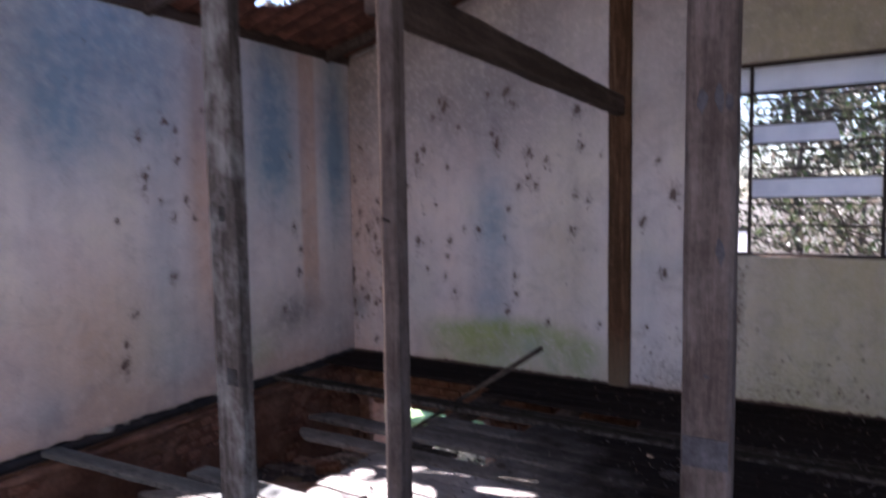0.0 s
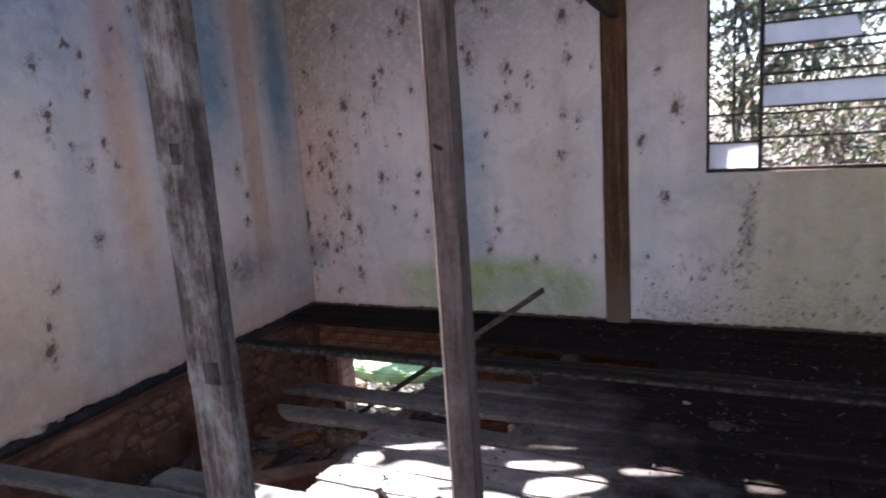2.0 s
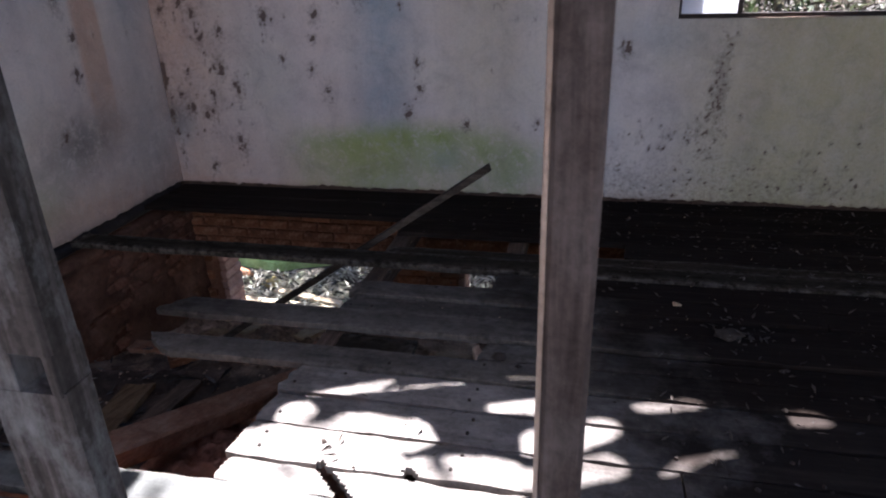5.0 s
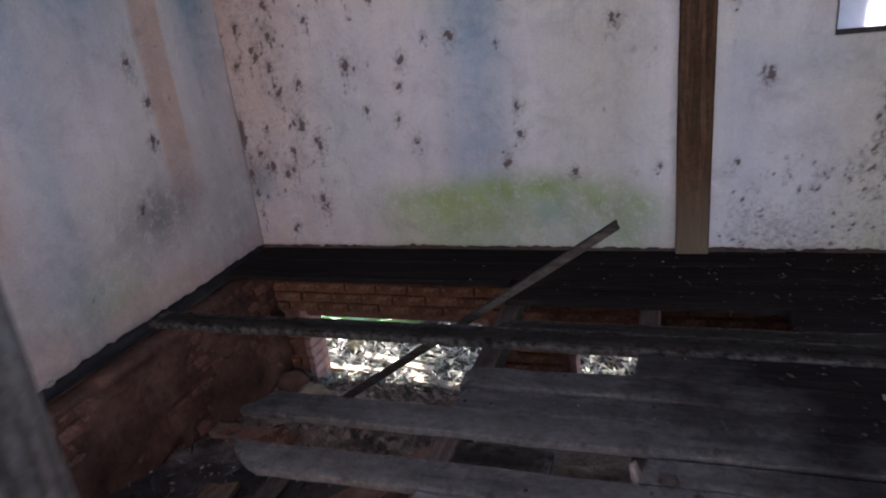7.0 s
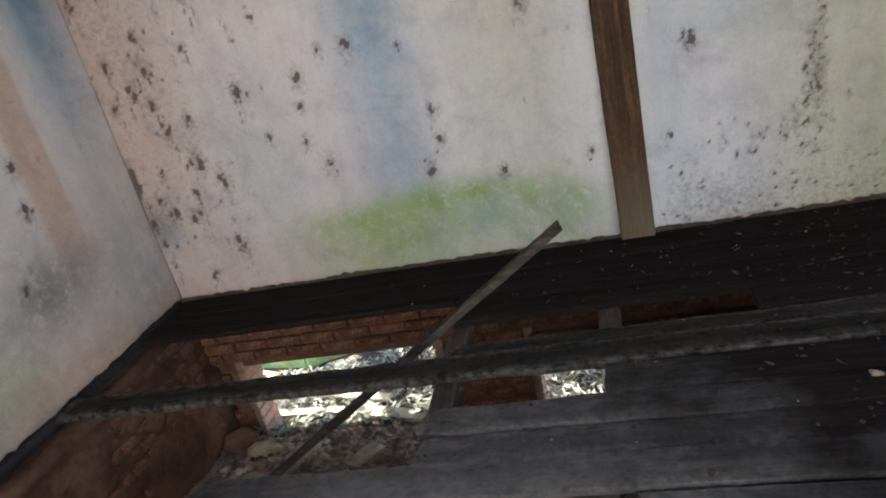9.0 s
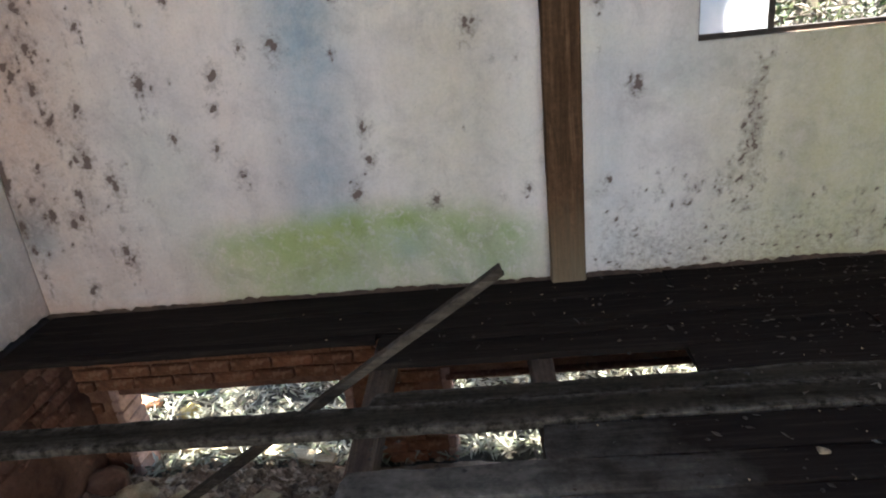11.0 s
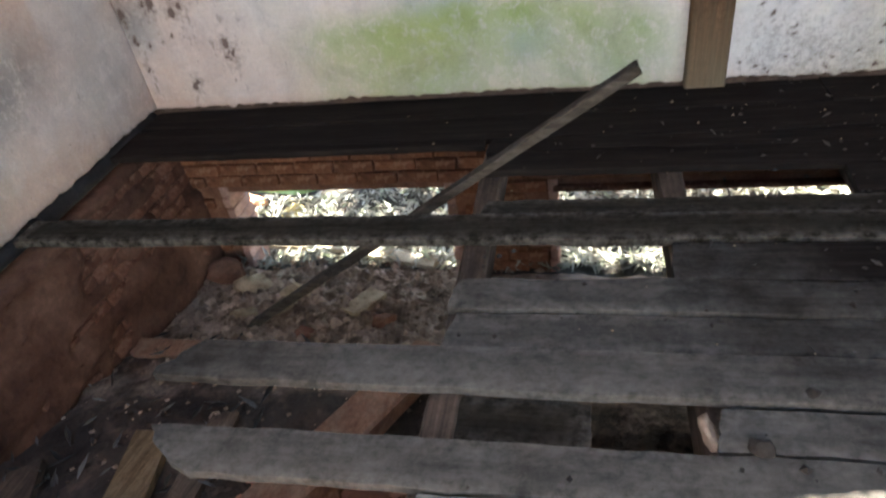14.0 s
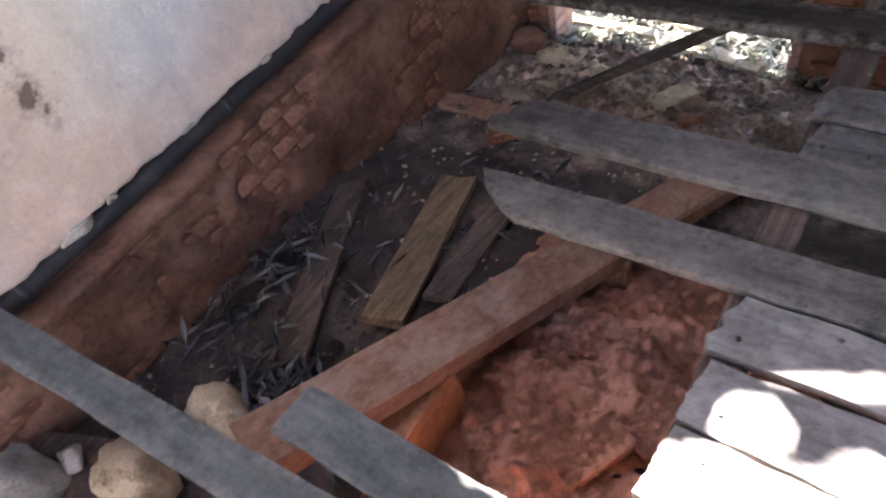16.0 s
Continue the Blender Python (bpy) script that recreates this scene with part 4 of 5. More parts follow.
for i, (a, b, w, h, mat, lab) in enumerate((
        (gz(0.745, 2.80, 0.06), gz(0.55, 3.56, 0.03), 0.155, 0.03, M_DEBRIS_WOOD, "yellowish broken board lying in the pit"),
        (gz(0.53, 2.54, 0.03), gz(0.17, 3.34, 0.03), 0.13, 0.03, M_JOIST, "dark rotten board lying in the pit"),
        (gz(0.86, 2.96, 0.04), gz(0.79, 3.66, 0.03), 0.11, 0.025, M_JOIST, "brown board scrap on the pit floor"),
        (gz(0.02, 1.90, 0.05), gz(0.40, 2.08, 0.04), 0.08, 0.035, M_JOIST, "dark board end under the floor"),
        (gz(0.06, 4.10, 0.03), gz(0.64, 4.05, 0.03), 0.10, 0.04, M_RED_JOIST, "short reddish beam end across the pit"),
        ((0.03, 5.26, -1.035), (0.86, 5.15, -1.0), 0.06, 0.03, M_PALE_WOOD, "sun-bleached batten across the low opening"),
        (gz(0.24, 5.62, 0.05), gz(0.92, 5.40, 0.05), 0.07, 0.025, M_PALE_WOOD, "bleached batten on the leaf litter"),
        (gz(2.35, 5.55, 0.08), gz(2.95, 5.42, 0.07), 0.03, 0.02, M_PALE_WOOD, "thin bleached stick on the leaf litter"),
        ((0.80, 5.13, -0.985), (1.33, 4.965, -0.965), 0.08, 0.03, M_PALE_WOOD, "pale split board over the sill of the opening"),
        (gz(1.03, 4.36, 0.02), gz(1.14, 4.56, 0.03), 0.11, 0.03, M_STONE, "flat buff shard lying on the rubble"),
        (gz(0.68, 4.33, 0.03), gz(0.81, 4.66, 0.03), 0.055, 0.02, M_PALE_WOOD, "light splintered board beside the batten"))):
    timber("board", beam_bm(a, b, w, h, 12, 0.005, 40 + i, ragged=(0.03, 0.03)), mat, lab, "board", "boards fallen into the pit")
for i, (x, y, s, mat, lab) in enumerate(((0.845, 2.69, 0.058, M_CHALK, "pale lump of plaster in the pit"), (0.46, 2.29, 0.10, M_STONE, "large buff stone under the floor boards"),
                                         (0.43, 2.01, 0.115, M_STONE, "rough buff stone beside the wall"), (0.13, 1.84, 0.12, M_CHALK, "broken plaster lump beside the wall"),
                                         (1.13, 3.02, 0.03, M_STONE, "small pale stone on red earth"), (0.15, 4.80, 0.11, M_MUD, "large red lump of fallen brickwork"),
                                         (0.11, 5.80, 0.065, M_OCHRE, "yellow clay lump on the leaf litter outside"), (-0.22, 5.90, 0.08, M_STUBBRICK, "broken red brick on the leaf litter outside"), (0.42, 4.62, 0.09, M_STONE, "buff rubble lump by the opening"),
                                         (0.72, 4.5, 0.06, M_STONE, "buff rubble lump by the opening"), (1.2, 4.35, 0.05, M_DIM_BRICK, "broken brick on the rubble"),
                                         (0.30, 1.66, 0.10, M_CHALK, "broken plaster lump beside the wall"), (0.52, 1.72, 0.07, M_CHALK, "pale lump of plaster in the pit"), (0.10, 1.60, 0.09, M_CHALK, "broken plaster lump beside the wall"), (0.68, 1.84, 0.06, M_STONE, "rough buff stone beside the wall"), (0.22, 1.95, 0.05, M_CHALK, "pale lump of plaster in the pit"),
                                         (0.9, 4.2, 0.045, M_DIM_BRICK, "broken brick on the rubble"), (0.5, 4.35, 0.05, M_STONE, "buff rubble lump by the opening"))):
    tagged(part("stone", rock_bm(gz(x, y, s * 0.3), s, 60 + i, 0.75, (1.25, 0.85)), mat), lab, "stone", "rubble in the pit")
for i, (x, y, a) in enumerate(((1.555, 2.685, 62), (1.665, 2.84, 70), (0.55, 3.95, 40), (1.28, 3.3, 10))):
    b = box_bm(-0.1, 0.1, -0.05, 0.05, -0.03, 0.03, 0.006)
    ob = tagged(part("brick", b, M_SOIL if i < 2 else M_BRICK), "loose red brick half sunk in earth", "brick", "loose bricks")
    ob.matrix_world = pose(x, y, ground_z(x, y) + 0.055, 6, -5, a)
tagged(part("brick_stub", beam_bm((1.105, 2.54, -0.66), (1.105, 2.54, -0.285), 0.14, 0.32, 8, 0.02, 88), M_STUBBRICK), "stub of crumbling red brickwork under a joist", "brickwork")
# heap of dug red earth beside the joist
hv, hf = [], []
HN = 130
for j in range(HN + 1):
    for i in range(HN + 1):
        x, y = 1.0 + 1.0 * i / HN, 2.2 + 1.3 * j / HN
        rim = min(i, j, HN - i, HN - j) / HN
        p = Vector((x, y, 0))
        lump = 0.05 * noise.noise(p * 4.1) + 0.07 * (0.4 - abs(noise.noise(p * 7.0 + Vector((3, 0, 0))))) + 0.045 * abs(noise.noise(p * 15 + Vector((0, 8, 0)))) + 0.022 * noise.noise(p * 31) + 0.012 * noise.noise(p * 60)
        hv.append((x, y, ground_z(x, y) + min(1.0, rim * 6) * (0.03 + lump) - 0.03 * (rim < 0.01)))
for j in range(HN):
    for i in range(HN):
        k = j * (HN + 1) + i
        hf.append((k, k + 1, k + HN + 2, k + HN + 1))
clod_rng = random.Random(58)
for i in range(26):                                        # clods that rolled off the heap
    x, y, r = clod_rng.uniform(1.12, 1.66), clod_rng.uniform(2.45, 3.15), clod_rng.uniform(0.010, 0.032)
    tagged(part("clod", rock_bm(gz(x, y, 0.035), r, 820 + i, 0.75, (1.2, 0.9)), M_SOIL), "lump of red earth on the dug heap", "clod", "clods of red earth")
tagged(mesh_object("earth_heap", hv, hf, M_SOIL, smooth=True), "heap of lumpy red earth under the floor", "earth")
# rubble too small to count
rng = random.Random(77)
cv, cf = [], []


def crumb(x, y, z, s, rng):
    k = len(cv)
    for dx, dy, dz in ((1, 0, 0), (-1, 0, 0), (0, 1, 0), (0, -1, 0), (0, 0, 0.7), (0, 0, -0.5)):
        f = s * rng.uniform(0.6, 1.3)
        cv.append((x + dx * f, y + dy * f, z + dz * f))
    for a, b in ((0, 2), (2, 1), (1, 3), (3, 0)):
        cf.append((k + a, k + b, k + 4))
        cf.append((k + b, k + a, k + 5))


for _ in range(450):
    x, y = rng.uniform(0.05, 1.9), rng.uniform(2.0, 4.95)
    crumb(x, y, ground_z(x, y) + 0.004, rng.uniform(0.004, 0.015), rng)
for _ in range(2600):
    x, y = rng.gauss(0.95, 0.42), rng.gauss(4.55, 0.28)
    if 0.05 < x < 1.9 and y < 5.3:
        crumb(x, y, ground_z(x, y) + 0.006, rng.choice((0.006, 0.009, 0.013, 0.020, 0.032)) * rng.uniform(0.7, 1.3), rng)
tagged(mesh_object("rubble", cv, cf, M_GRIT), "small stones and plaster crumbs on the pit floor", "rubble", kind="stuff")

# scraps on the planks
tagged(part("stone", rock_bm((2.61, 3.315, 0.008), 0.015, 91), M_DIRT), "small grey stone lying on a plank", "stone")
tagged(part("stone", rock_bm((2.47, 3.165, 0.010), 0.024, 92, 0.5), M_DIRT), "small grey stone lying on a plank", "stone")
tagged(part("stone", rock_bm((3.14, 3.68, 0.008), 0.015, 93, 0.6, (1.4, 0.8)), M_STONE), "chip of pale plaster on the planks", "stone")
tagged(part("stone", rock_bm((2.38, 3.215, -0.024), 0.03, 95, 0.8, (0.75, 1.5)), M_GRIT), "pale crumbly lump on the end of a joist", "stone")
tagged(part("husk", rock_bm((3.31, 3.44, 0.018), 0.038, 94, 0.5, (1.3, 0.9)), M_DIRT), "dry brown husk on the planks", "husk")


def leaf_quads(spots, rng, size, up=0.6, wide=0.38):
    """Small folded leaves, lying or hanging as the tilt says."""
    vs, fs = [], []
    for p in spots:
        s = rng.uniform(*size)
        m = Euler((rng.uniform(-up, up), rng.uniform(-up, up), rng.uniform(0, 6.28))).to_matrix()
        k = len(vs)
        for q in ((-s, 0, 0), (-0.2 * s, wide * s, 0.12 * s), (s, 0, 0.06 * s), (-0.2 * s, -wide * s, 0.1 * s), (0.4 * s, 0, -0.08 * s)):
            vs.append(Vector(p) + m @ Vector(q))
        fs += [(k, k + 4, k + 1), (k + 4, k + 2, k + 1), (k, k + 3, k + 4), (k + 4, k + 3, k + 2)]
    return vs, fs


# litter on the floor: denser towards the east side
rng = random.Random(12)
spots = []
while len(spots) < 1000:
    x, y = rng.uniform(1.9, 5.5), rng.uniform(2.0, 4.98)
    if rng.random() < 0.04 + 0.96 * min(1, max(0, (x - 2.6) / 1.6)) * (1.3 - 0.2 * y):
        spots.append((x, y, 0.012))
for _ in range(45):
    spots.append((3.33 + rng.gauss(0, 0.08), 3.44 + rng.gauss(0, 0.06), 0.015 + rng.uniform(0, 0.03)))
v, f = leaf_quads(spots, rng, (0.006, 0.021), 0.7, 0.32)
tagged(mesh_object("dry_leaves", v, f, M_DRY), "dry curled leaves scattered over the dark planks", "leaves", kind="stuff")
cv, cf = [], []
for _ in range(3200):
    x, y = rng.uniform(1.8, 5.5), rng.uniform(1.9, 4.98)
    if rng.random() < 0.12 + 0.88 * min(1, max(0, (x - 2.5) / 1.8)):
        crumb(x, y, 0.004, rng.choice((0.003, 0.004, 0.006, 0.009)) * rng.uniform(0.7, 1.4), rng)
tagged(mesh_object("floor_dirt", cv, cf, M_DIRT), "crumbs of dirt and plaster over the planks", "dirt", kind="stuff")
cv, cf = [], []
for _ in range(110):
    x, y = rng.uniform(1.3, 4.6), rng.uniform(3.3, 4.97)
    if y > 4.5 or x > 1.85:
        crumb(x, y, 0.003, rng.uniform(0.002, 0.0065), rng)
tagged(mesh_object("plaster_flakes", cv, cf, M_STONE), "pale flakes of fallen plaster on the planks", "flakes", kind="stuff")
spots = [(rng.uniform(0.05, 0.95), rng.uniform(2.1, 4.2), 0) for _ in range(150)]
v, f = leaf_quads([gz(x, y, 0.02) for x, y, _ in spots], rng, (0.02, 0.06), 0.6, 0.2)
spots = [(rng.gauss(0.57, 0.09), rng.gauss(2.46, 0.08), 0) for _ in range(120)] + [(rng.gauss(0.22, 0.09), rng.gauss(2.78, 0.2), 0) for _ in range(120)] + [(rng.gauss(1.23, 0.03), rng.gauss(3.13, 0.05), 0) for _ in range(16)]
v2, f2 = leaf_quads([gz(x, y, rng.uniform(0.02, 0.08)) for x, y, _ in spots], rng, (0.035, 0.07), 0.35, 0.17)
f += [tuple(k + len(v) for k in q) for q in f2]
v += v2
tagged(mesh_object("pit_leaves", v, f, M_ROT), "dark fallen leaves on the pit floor", "leaves", kind="stuff")

# ---- window ----
win = tagged(empty("window_1", (WX0, D + 0.06, WZ0)), "rusty steel louvre window with most panes broken out", "window", kind="structure")
wy0, wy1 = D + 0.045, D + 0.072


def bar(name, x0, x1, z0, z1, parent=win, mat=M_STEEL, deep=0.0):
    ob = part(name, box_bm(x0, x1, wy0 - deep, wy1 + deep, z0, z1), mat)
    ob.parent = parent
    ob.matrix_parent_inverse = parent.matrix_world.inverted() if parent.matrix_world != Matrix() else Matrix.Translation(parent.location).inverted()
    return ob


M1, M2, MT = 3.49, 4.265, 2.135
fw = 0.016
bar("window_frame", WX0 + 0.0, WX1, WZ0, WZ0 + 0.02, deep=0.006)
bar("window_frame", WX0 + 0.0, WX1, WZ1 - 0.02, WZ1, deep=0.006)
bar("window_frame", WX0, WX0 + 0.014, WZ0 + 0.02, WZ1 - 0.02, deep=0.006)
bar("window_frame", WX1 - 0.014, WX1, WZ0 + 0.02, WZ1 - 0.02, deep=0.006)
bar("mullion", M1 - 0.012, M1 + 0.012, WZ0 + 0.02, WZ1 - 0.02)
bar("mullion", M2 - 0.012, M2 + 0.012, WZ0 + 0.02, WZ1 - 0.02)
for a, b in ((WX0 + 0.014, M1 - 0.012), (M1 + 0.012, M2 - 0.012), (M2 + 0.012, WX1 - 0.014)):
    bar("transom", a, b, MT - 0.011, MT + 0.011)
for z in (2.095, 1.985, 1.925, 1.792, 1.745, 1.622, 1.562, 1.424, 1.382, 1.236):
    bar("louvre_bar", M1 + 0.012, M2 - 0.012, z - 0.0065, z + 0.0065, deep=-0.005)
for a, b in ((WX0 + 0.014, M1 - 0.012), (M2 + 0.012, WX1 - 0.014)):
    mid = (a + b) / 2
    bar("glazing_bar", mid - 0.006, mid + 0.006, 1.222, MT - 0.011, deep=-0.004)
    bar("glazing_bar", a, b, 1.208, 1.222, deep=-0.004)
bar("glazing_bar", WX0 + 0.014, M1 - 0.012, 1.385, 1.397, deep=-0.006)


def pane(x0, x1, z0, z1, broken=0.0, seed=0):
    """A sheet of frosted glass; a broken one ends in a jagged edge."""
    r = random.Random(seed)
    bm = bmesh.new()
    pts = [(x0, z0), (x1 - broken * (x1 - x0) * 0.15, z0), (x1 - broken * 0.1, (z0 + z1) / 2), (x1 - broken * (x1 - x0) * 0.25, z1), (x0, z1)]
    f = [bm.verts.new((x, wy0 + 0.010, z)) for x, z in pts]
    b = [bm.verts.new((x, wy0 + 0.015, z)) for x, z in pts]
    bm.faces.new(f)
    bm.faces.new(list(reversed(b)))
    for i in range(5):
        bm.faces.new((f[i], b[i], b[(i + 1) % 5], f[(i + 1) % 5]))
    bmesh.ops.recalc_face_normals(bm, faces=bm.faces)
    ob = part("pane", bm, M_PANE)
    ob.parent = win
    ob.matrix_parent_inverse = Matrix.Translation(win.location).inverted()


for a, b in ((WX0 + 0.014, M1 - 0.012), (M1 + 0.012, M2 - 0.012), (M2 + 0.012, WX1 - 0.014)):
    pane(a, b, MT + 0.011, WZ1 - 0.02)
pane(WX0 + 0.014, M1 - 0.012, WZ0 + 0.02, 1.208)
pane(M2 + 0.012, WX1 - 0.014, WZ0 + 0.02, 1.208)
pane(M1 + 0.012, M2 - 0.2, 1.80, 1.918, 0.6)
pane(M1 + 0.012, M2 - 0.014, 1.431, 1.555)

# ---- outside ----
sl = bmesh.new()
outline = [(0.05, 6.02), (0.56, 6.18), (1.2, 7.7), (-1.5, 7.7), (-1.3, 6.3)]
f0 = [sl.verts.new((x, y, -1.06)) for x, y in outline]
f1 = [sl.verts.new((x, y, -1.35)) for x, y in outline]
sl.faces.new(f0)
for i in range(5):
    sl.faces.new((f0[i], f1[i], f1[(i + 1) % 5], f0[(i + 1) % 5]))
bmesh.ops.recalc_face_normals(sl, faces=sl.faces)
bmesh.ops.bevel(sl, geom=[e for e in sl.edges if not e.is_boundary], offset=0.02, segments=2, affect='EDGES')
tagged(part("slab", sl, M_MOSS), "mossy green concrete slab on the ground outside", "slab")
cs = box_bm(-0.22, 0.22, -0.16, 0.16, -0.03, 0.03, 0.008)
ob = tagged(part("slab", cs, M_CONCRETE), "broken grey concrete slab lying in leaf litter", "slab")
ob.matrix_world = pose(2.98, 5.36, ground_z(2.98, 5.36) + 0.075, 3, -2, -24)
rng = random.Random(4)
spots = [(rng.uniform(-1.5, 6), 5.0 + rng.uniform(0, 1) ** 1.6 * 8, 0) for _ in range(7000)] + [(rng.uniform(-0.3, 4.2), rng.uniform(4.98, 7.6), 0) for _ in range(9000)]
v, f = leaf_quads([gz(x, y, rng.uniform(0.01, 0.06)) if not (x < 0.7 and 5.95 < y < 7.7) else (x, y, -3.0) for x, y, _ in spots], rng, (0.025, 0.07), 0.7, 0.17)
tagged(mesh_object("leaf_litter", v, f, M_LITTER), "thick bleached leaf litter on the ground outside", "leaves", kind="stuff")


def limb(bm, a, b, r0, r1, rng, steps=5, sway=0.08):
    prev = None
    a, b = Vector(a), Vector(b)
    L = (b - a).length
    way = (b - a).normalized()
    s = way.orthogonal().normalized()
    u = way.cross(s)
    ox, oy = rng.uniform(0, 40), rng.uniform(0, 40)
    for i in range(steps + 1):
        f = i / steps
        c = a + (b - a) * f + L * sway * (s * noise.noise(Vector((f * 2.5, ox, 0))) + u * noise.noise(Vector((f * 2.5, oy, 5)))) * min(1, 3 * f)
        r = r0 + (r1 - r0) * f
        ring = [bm.verts.new(c + r * (s * math.cos(k * 1.2566) + u * math.sin(k * 1.2566))) for k in range(5)]
        if prev:
            for k in range(5):
                bm.faces.new((prev[k], prev[(k + 1) % 5], ring[(k + 1) % 5], ring[k]))
        prev = ring
    return c


def tree(x, y, height, spread, seed, leaves, label, size=(0.025, 0.065), low=0.12):
    rng = random.Random(seed)
    root = tagged(empty("tree", (0, 0, 0)), label, "tree", "thicket outside the window")
    bm = bmesh.new()
    z = ground_z(x, y) - 0.05
    top = limb(bm, (x, y, z), (x + rng.uniform(-0.5, 0.5), y + rng.uniform(-0.4, 0.4), z + height), 0.07, 0.02, rng, 9, 0.10)
    tips = []
    for i in range(34):
        h = rng.uniform(low, 1.0)
        s = Vector((x, y, z)).lerp(top, h)
        an = rng.uniform(0, 6.28)
        ln = spread * rng.uniform(0.5, 1.1) * (1.15 - 0.5 * h)
        e = s + Vector((math.cos(an) * ln, math.sin(an) * ln, rng.uniform(-0.1, 0.6) * ln))
        limb(bm, s, e, 0.022 * (1.2 - 0.6 * h), 0.006, rng, 5, 0.22)
        for k in range(3):
            q = s.lerp(e, rng.uniform(0.35, 1))
            e2 = q + Vector((rng.gauss(0, 0.35), rng.gauss(0, 0.35), rng.gauss(0.02, 0.32))) * spread * 0.7
            limb(bm, q, e2, 0.009, 0.003, rng, 4, 0.25)
            tips += [q, e2, q.lerp(e2, 0.5)]
    part("trunk", bm, M_BARK, root)
    sp = []
    for _ in range(leaves):
        t = rng.choice(tips)
        sp.append(t + Vector((rng.gauss(0, 0.16 + size[0]), rng.gauss(0, 0.16 + size[0]), rng.gauss(0, 0.14 + size[0]))))
    v, f = leaf_quads(sp, rng, size, 1.3)
    mesh_object("crown", v, f, M_LEAF, root)


for i, (x, y, h, s, n) in enumerate(((2.6, 8.3, 3.4, 1.3, 2600), (4.2, 7.6, 2.9, 1.3, 2600), (5.6, 8.6, 3.6, 1.5, 2800), (3.3, 10.4, 4.2, 1.7, 2600),
                                     (5.0, 11.0, 4.0, 1.8, 2600), (7.2, 10.5, 4.6, 1.9, 2600), (1.2, 11.5, 4.4, 1.8, 2000), (6.6, 13.5, 4.6, 2.2, 2600), (3.6, 14.5, 4.4, 2.3, 2600), (9.0, 13.0, 5.0, 2.2, 2000))):
    tree(x, y, h, s, 100 + i, n, "small tangled tree with dry and green leaves")

# tall trees out of view, added to keep sun off litter and thicket
for i, (x, y, h, s, n) in enumerate(((-1.0, 7.9, 8.5, 2.8, 1900), (-3.2, 9.6, 8.5, 2.9, 5200), (-0.4, 9.4, 8.5, 2.7, 5000), (0.4, 12.2, 9.0, 3.0, 5200), (3.6, 13.0, 8.0, 2.8, 4200))):
    tree(x, y, h, s, 140 + i, n, "unseen tall tree added to shade the ground behind the house", (0.07, 0.15), 0.35)

# ---- floor planks, joists and bricks ----
floor = tagged(empty("floor"), "dark weathered plank floor, partly rotted away over a pit", "floor", kind="structure")
for i, x in enumerate((1.778, 2.41, 3.05, 3.69, 4.33, 4.97)):
    part("joist", beam_bm((x, 2.05 if i == 0 else BACK, -0.085), (x, D - 0.005, -0.085), 0.088, 0.11, 30, 0.006, 200 + i), M_JOIST, floor)
part("joist", beam_bm((1.14, BACK, -0.085), (1.14, 2.1, -0.085), 0.088, 0.11, 20, 0.006, 207), M_JOIST, floor)
E9 = W - 0.01
HOLES = ((2.035, 2.53, 2.235, 2.345, 0.019), (2.235, 2.342, 2.195, 2.325, 0.017), (2.295, 2.545, 2.315, 2.53, 0.018))
ROWS = [(4.79, 4.99, 0.03, 0), (4.582, 4.78, 0.03, 0), (4.475, 4.572, 1.745, 0.02), (4.322, 4.465, 1.755, 0.02), (4.147, 4.312, 2.95, 0.01), (4.042, 4.142, 1.775, 0.02),
        (3.893, 4.033, 0.03, 0), (3.717, 3.886, 2.36, 0.015), (3.577, 3.71, 1.738, 0.02), (3.437, 3.571, 1.745, 0.025), (3.288, 3.432, 0.970, 0.10),
        (3.160, 3.275, 2.395, 0.02), (3.018, 3.150, 1.045, -0.16), (2.857, 3.008, 1.735, 0.04), (2.690, 2.848, 1.738, 0.02), (2.53, 2.68, 1.73, 0.015), (2.427, 2.521, 1.74, 0.02)]
JOINT = {0: 3.05, 1: 4.33, 3: 3.69, 6: 4.33, 8: 3.69, 10: 4.97, 12: 3.69, 14: 4.33, 15: 3.05}
BOARDS = {}
for i, (y0, y1, x0, tip) in enumerate(ROWS):
    y0, y1 = y0 + 0.0025, y1 - 0.0015
    ends = [(x0, E9)] if i not in JOINT else [(x0, JOINT[i] - 0.003), (JOINT[i] + 0.003, E9)]
    for k, (a, b) in enumerate(ends):
        cut = HOLES if i in (14, 15, 16) and k == 0 else ()
        BOARDS[i, k] = part("plank", plank_bm(a, b, y0, y1, 0.009 if i in (6, 10) else 0.007 * noise.noise(Vector((i * 3.7, k * 2.3, 0.5))), seed=300 + 2 * i + k, tip=tip if k == 0 else 0, droop=0.012 if i == 12 else 0, holes=cut, step=0.011 if cut else 0.07), M_STUB if i in (5, 6) and k == 0 else M_NEAR_LIT if i > 12 else M_FLOOR, floor)
part("plank", plank_bm(1.02, 3.05, 2.29, 2.412, seed=360, tip=0.02, skew=0.006, holes=HOLES, step=0.011), M_GREYPLANK, floor)
part("plank", plank_bm(3.056, E9, 2.30, 2.436, seed=361), M_NEAR_LIT, floor)
part("plank", plank_bm(-0.0, 1.55, 2.055, 2.165, 0.004, seed=362, skew=0.068), M_GREYPLANK, floor)
part("plank", plank_bm(1.56, E9, 2.155, 2.28, seed=363), M_NEAR_LIT, floor)
part("plank", plank_bm(0.03, 1.735, 4.528, 4.580, seed=367, tip=0.01), M_FLOOR, floor)
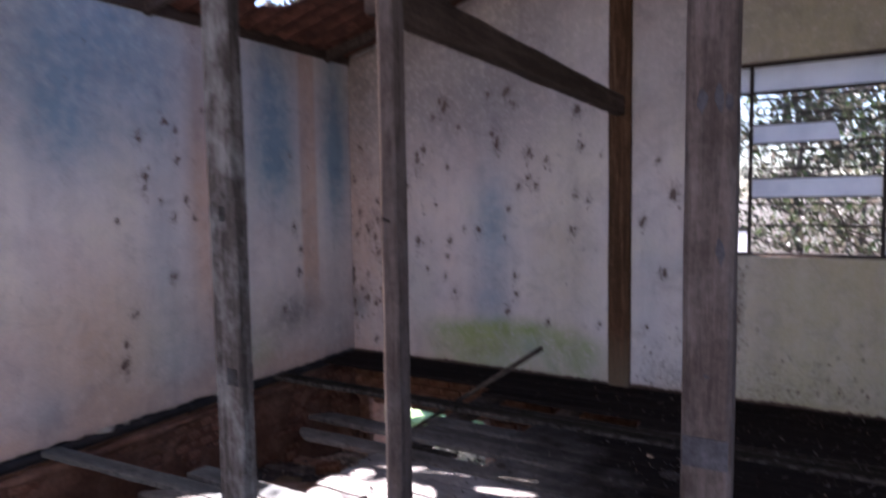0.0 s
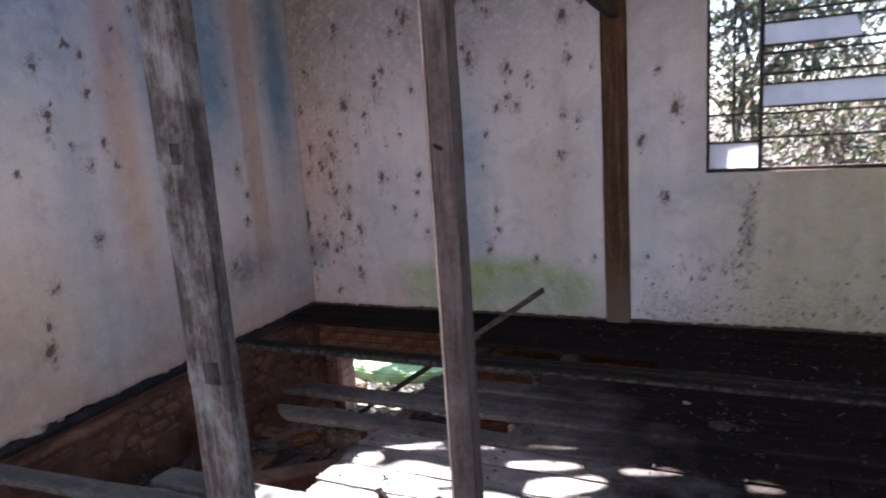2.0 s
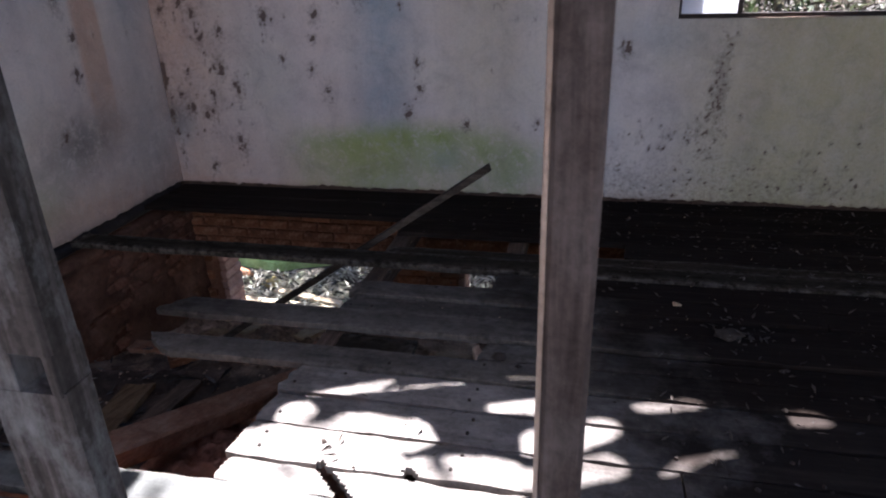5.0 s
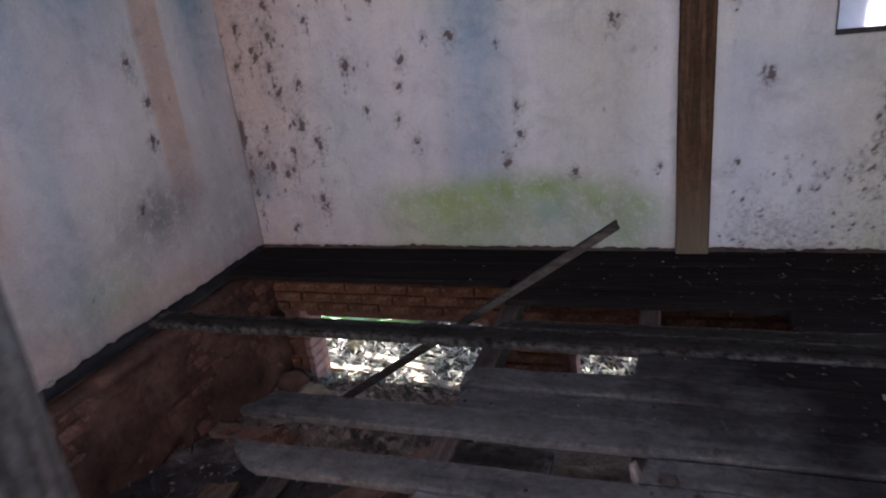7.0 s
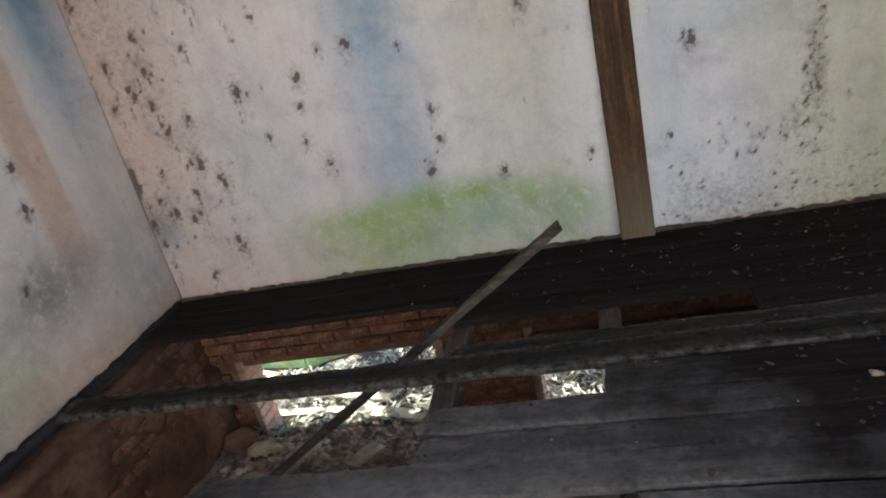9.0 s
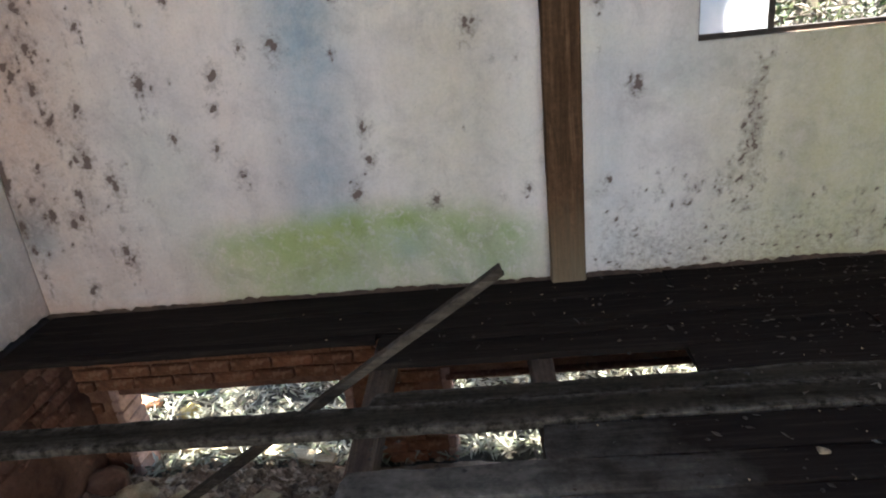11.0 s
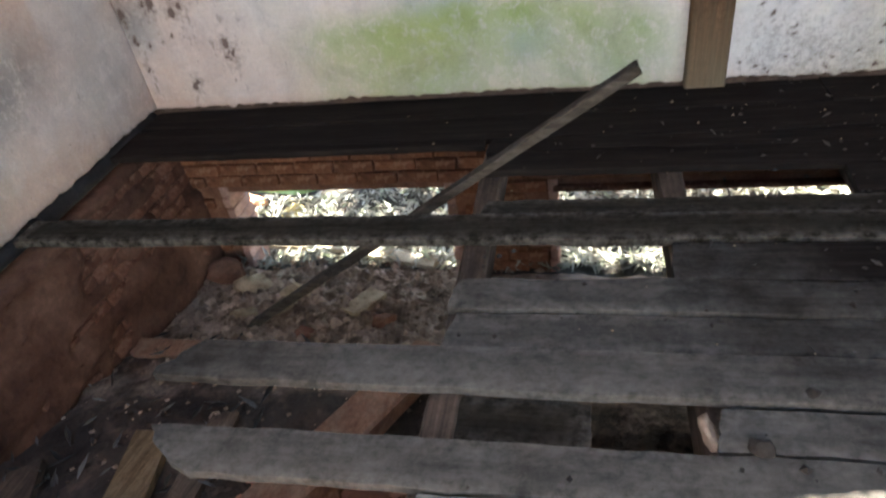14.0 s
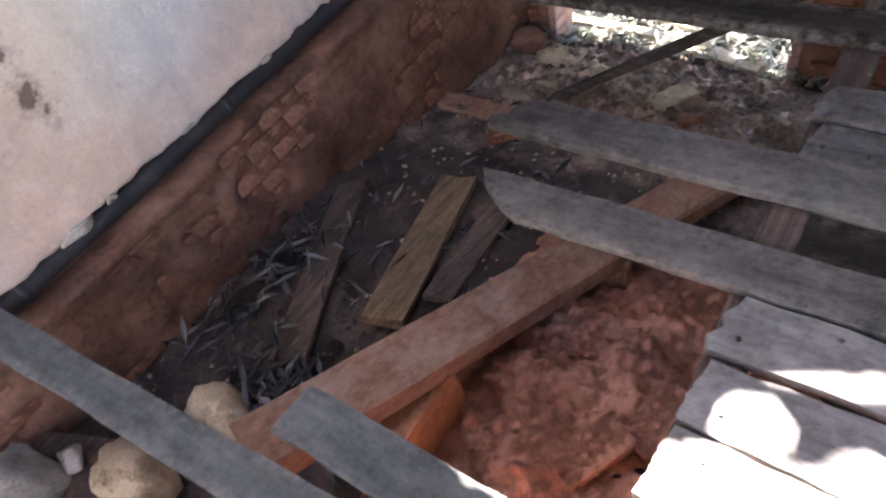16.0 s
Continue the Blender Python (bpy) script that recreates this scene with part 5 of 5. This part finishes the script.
part("plank", plank_bm(1.735, 2.13, 3.158, 3.30, -0.036, seed=366, thick=0.022), M_STUB, floor)
y = 2.145
for i in range(25):
    open_end = 1.02 + 0.10 * noise.noise(Vector((i * 2.3, 0, 0))) if i < 7 else 0.10
    part("plank", plank_bm(open_end, E9, y - 0.145, y - 0.004, seed=370 + i, tip=0.14 if i < 7 else 0), M_NEAR_LIT, floor)
    y -= 0.154


fv, ff = [], []
ny, nz = 220, 56
for j in range(nz + 2):
    for i in range(ny + 1):
        yy, zz = 0.9 + (D - 0.9) * i / ny, -1.25 + 1.155 * min(j, nz) / nz
        zz += 0.012 * noise.noise(Vector((yy * 4, 3, 1))) * (j >= nz - 3)
        d = 0.055 + 0.012 * noise.noise(Vector((yy * 2.2, zz * 3.0, 1))) + 0.010 * noise.noise(Vector((yy * 7, zz * 11, 4))) + 0.006 * noise.noise(Vector((yy * 21, zz * 27, 2)))
        bare = noise.noise(Vector((yy * 1.5, zz * 3.4, 7))) + 0.45 * noise.noise(Vector((yy * 5, zz * 11, 9))) + 0.12 * min(1.0, max(0.0, (yy - 3.7) * 1.5))
        d -= 0.034 * min(1.0, max(0.0, (bare - 0.10) * 7))
        d += 0.05 * max(0.0, -0.62 - zz)
        d += 0.016 * (j >= nz - 2) - 0.022 * (j == nz - 3) * (noise.noise(Vector((yy * 2, 0, 3))) > -0.25)     # lip under the pipe
        fv.append((d if j <= nz else -0.06, yy, zz))
for j in range(nz + 1):
    for i in range(ny):
        k = j * (ny + 1) + i
        ff.append((k, k + 1, k + ny + 2, k + ny + 1))
mesh_object("render_coat", fv, ff, M_MUD, found, smooth=True)


def brick_mesh(name, lx, ly, lz, seed, mat=M_BRICK):
    r = random.Random(seed)
    bm = box_bm(-lx / 2, lx / 2, -ly / 2, ly / 2, -lz / 2, lz / 2, 0.007)
    for v in bm.verts:
        v.co += Vector((r.uniform(-1, 1), r.uniform(-1, 1), r.uniform(-1, 1))) * 0.004
    me = bpy.data.meshes.new(name)
    bm.to_mesh(me)
    bm.free()
    me.materials.append(mat)
    return me


JAMB = [brick_mesh("brick", 0.05, 0.205, 0.066, s + 20, M_JAMB) for s in range(4)]
LONG = [brick_mesh("brick", 0.205, 0.05, 0.062, s) for s in range(5)]
SIDE = [brick_mesh("brick", 0.05, 0.205, 0.062, s + 10, M_DIM_BRICK) for s in range(5)]
rng = random.Random(31)


def lay(me, m):
    ob = new("brick", me)
    ob.parent = found
    ob.matrix_basis = m


for row in range(15):
    z = -0.065 - 0.072 * row
    for i in range(-1, 27):
        x = 0.11 + 0.216 * i + (0.108 if row % 2 else 0)
        edge = any(a - 0.10 < x < b + 0.10 for a, b in OPEN) and z < OPEN_TOP + 0.02
        if x > W or edge or z < GROUND - 0.1:
            continue
        lay(rng.choice(LONG), pose(x, D + 0.012 + rng.uniform(-0.006, 0.008), z, 0, rng.uniform(-1, 1), rng.uniform(-2, 2)))
for a, b in OPEN:                                         # jambs
    for row in range(9):
        z = -0.065 - 0.072 * (6 + row)
        for x in (a - 0.012, b + 0.012):
            lay(rng.choice(JAMB), pose(x, D + 0.105, z, 0, 0, rng.uniform(-2, 2)))
for row in range(13):
    z = -0.16 - 0.072 * row
    for i in range(20):
        y = 0.886 + 0.216 * i + (0.108 if row % 2 else 0)
        if y > D - 0.05 or rng.random() < 0.04:
            continue
        lay(rng.choice(SIDE), pose(0.012 + rng.uniform(-0.006, 0.007), y, z, rng.uniform(-1, 1), 0, rng.uniform(-1.5, 1.5)))

# nail heads over the joists
nb = bmesh.new()
bmesh.ops.create_cone(nb, cap_ends=True, segments=8, radius1=0.006, radius2=0.005, depth=0.006)
NAIL = bpy.data.meshes.new("nail")
nb.to_mesh(NAIL)
nb.free()
NAIL.materials.append(M_STEEL)
for i in (3, 6, 8, 9, 10, 12, 13, 14, 15):
    for x in (1.80, 2.42, 3.06):
        for f in (0.3, 0.72):
            if rng.random() < 0.45:
                ob = new("nail", NAIL)
                ob.parent = BOARDS[i, 0 if i not in JOINT or x < JOINT[i] - 0.03 else 1]
                ob.location = (x + rng.uniform(-0.02, 0.02), ROWS[i][0] + f * (ROWS[i][1] - ROWS[i][0]), 0.003)
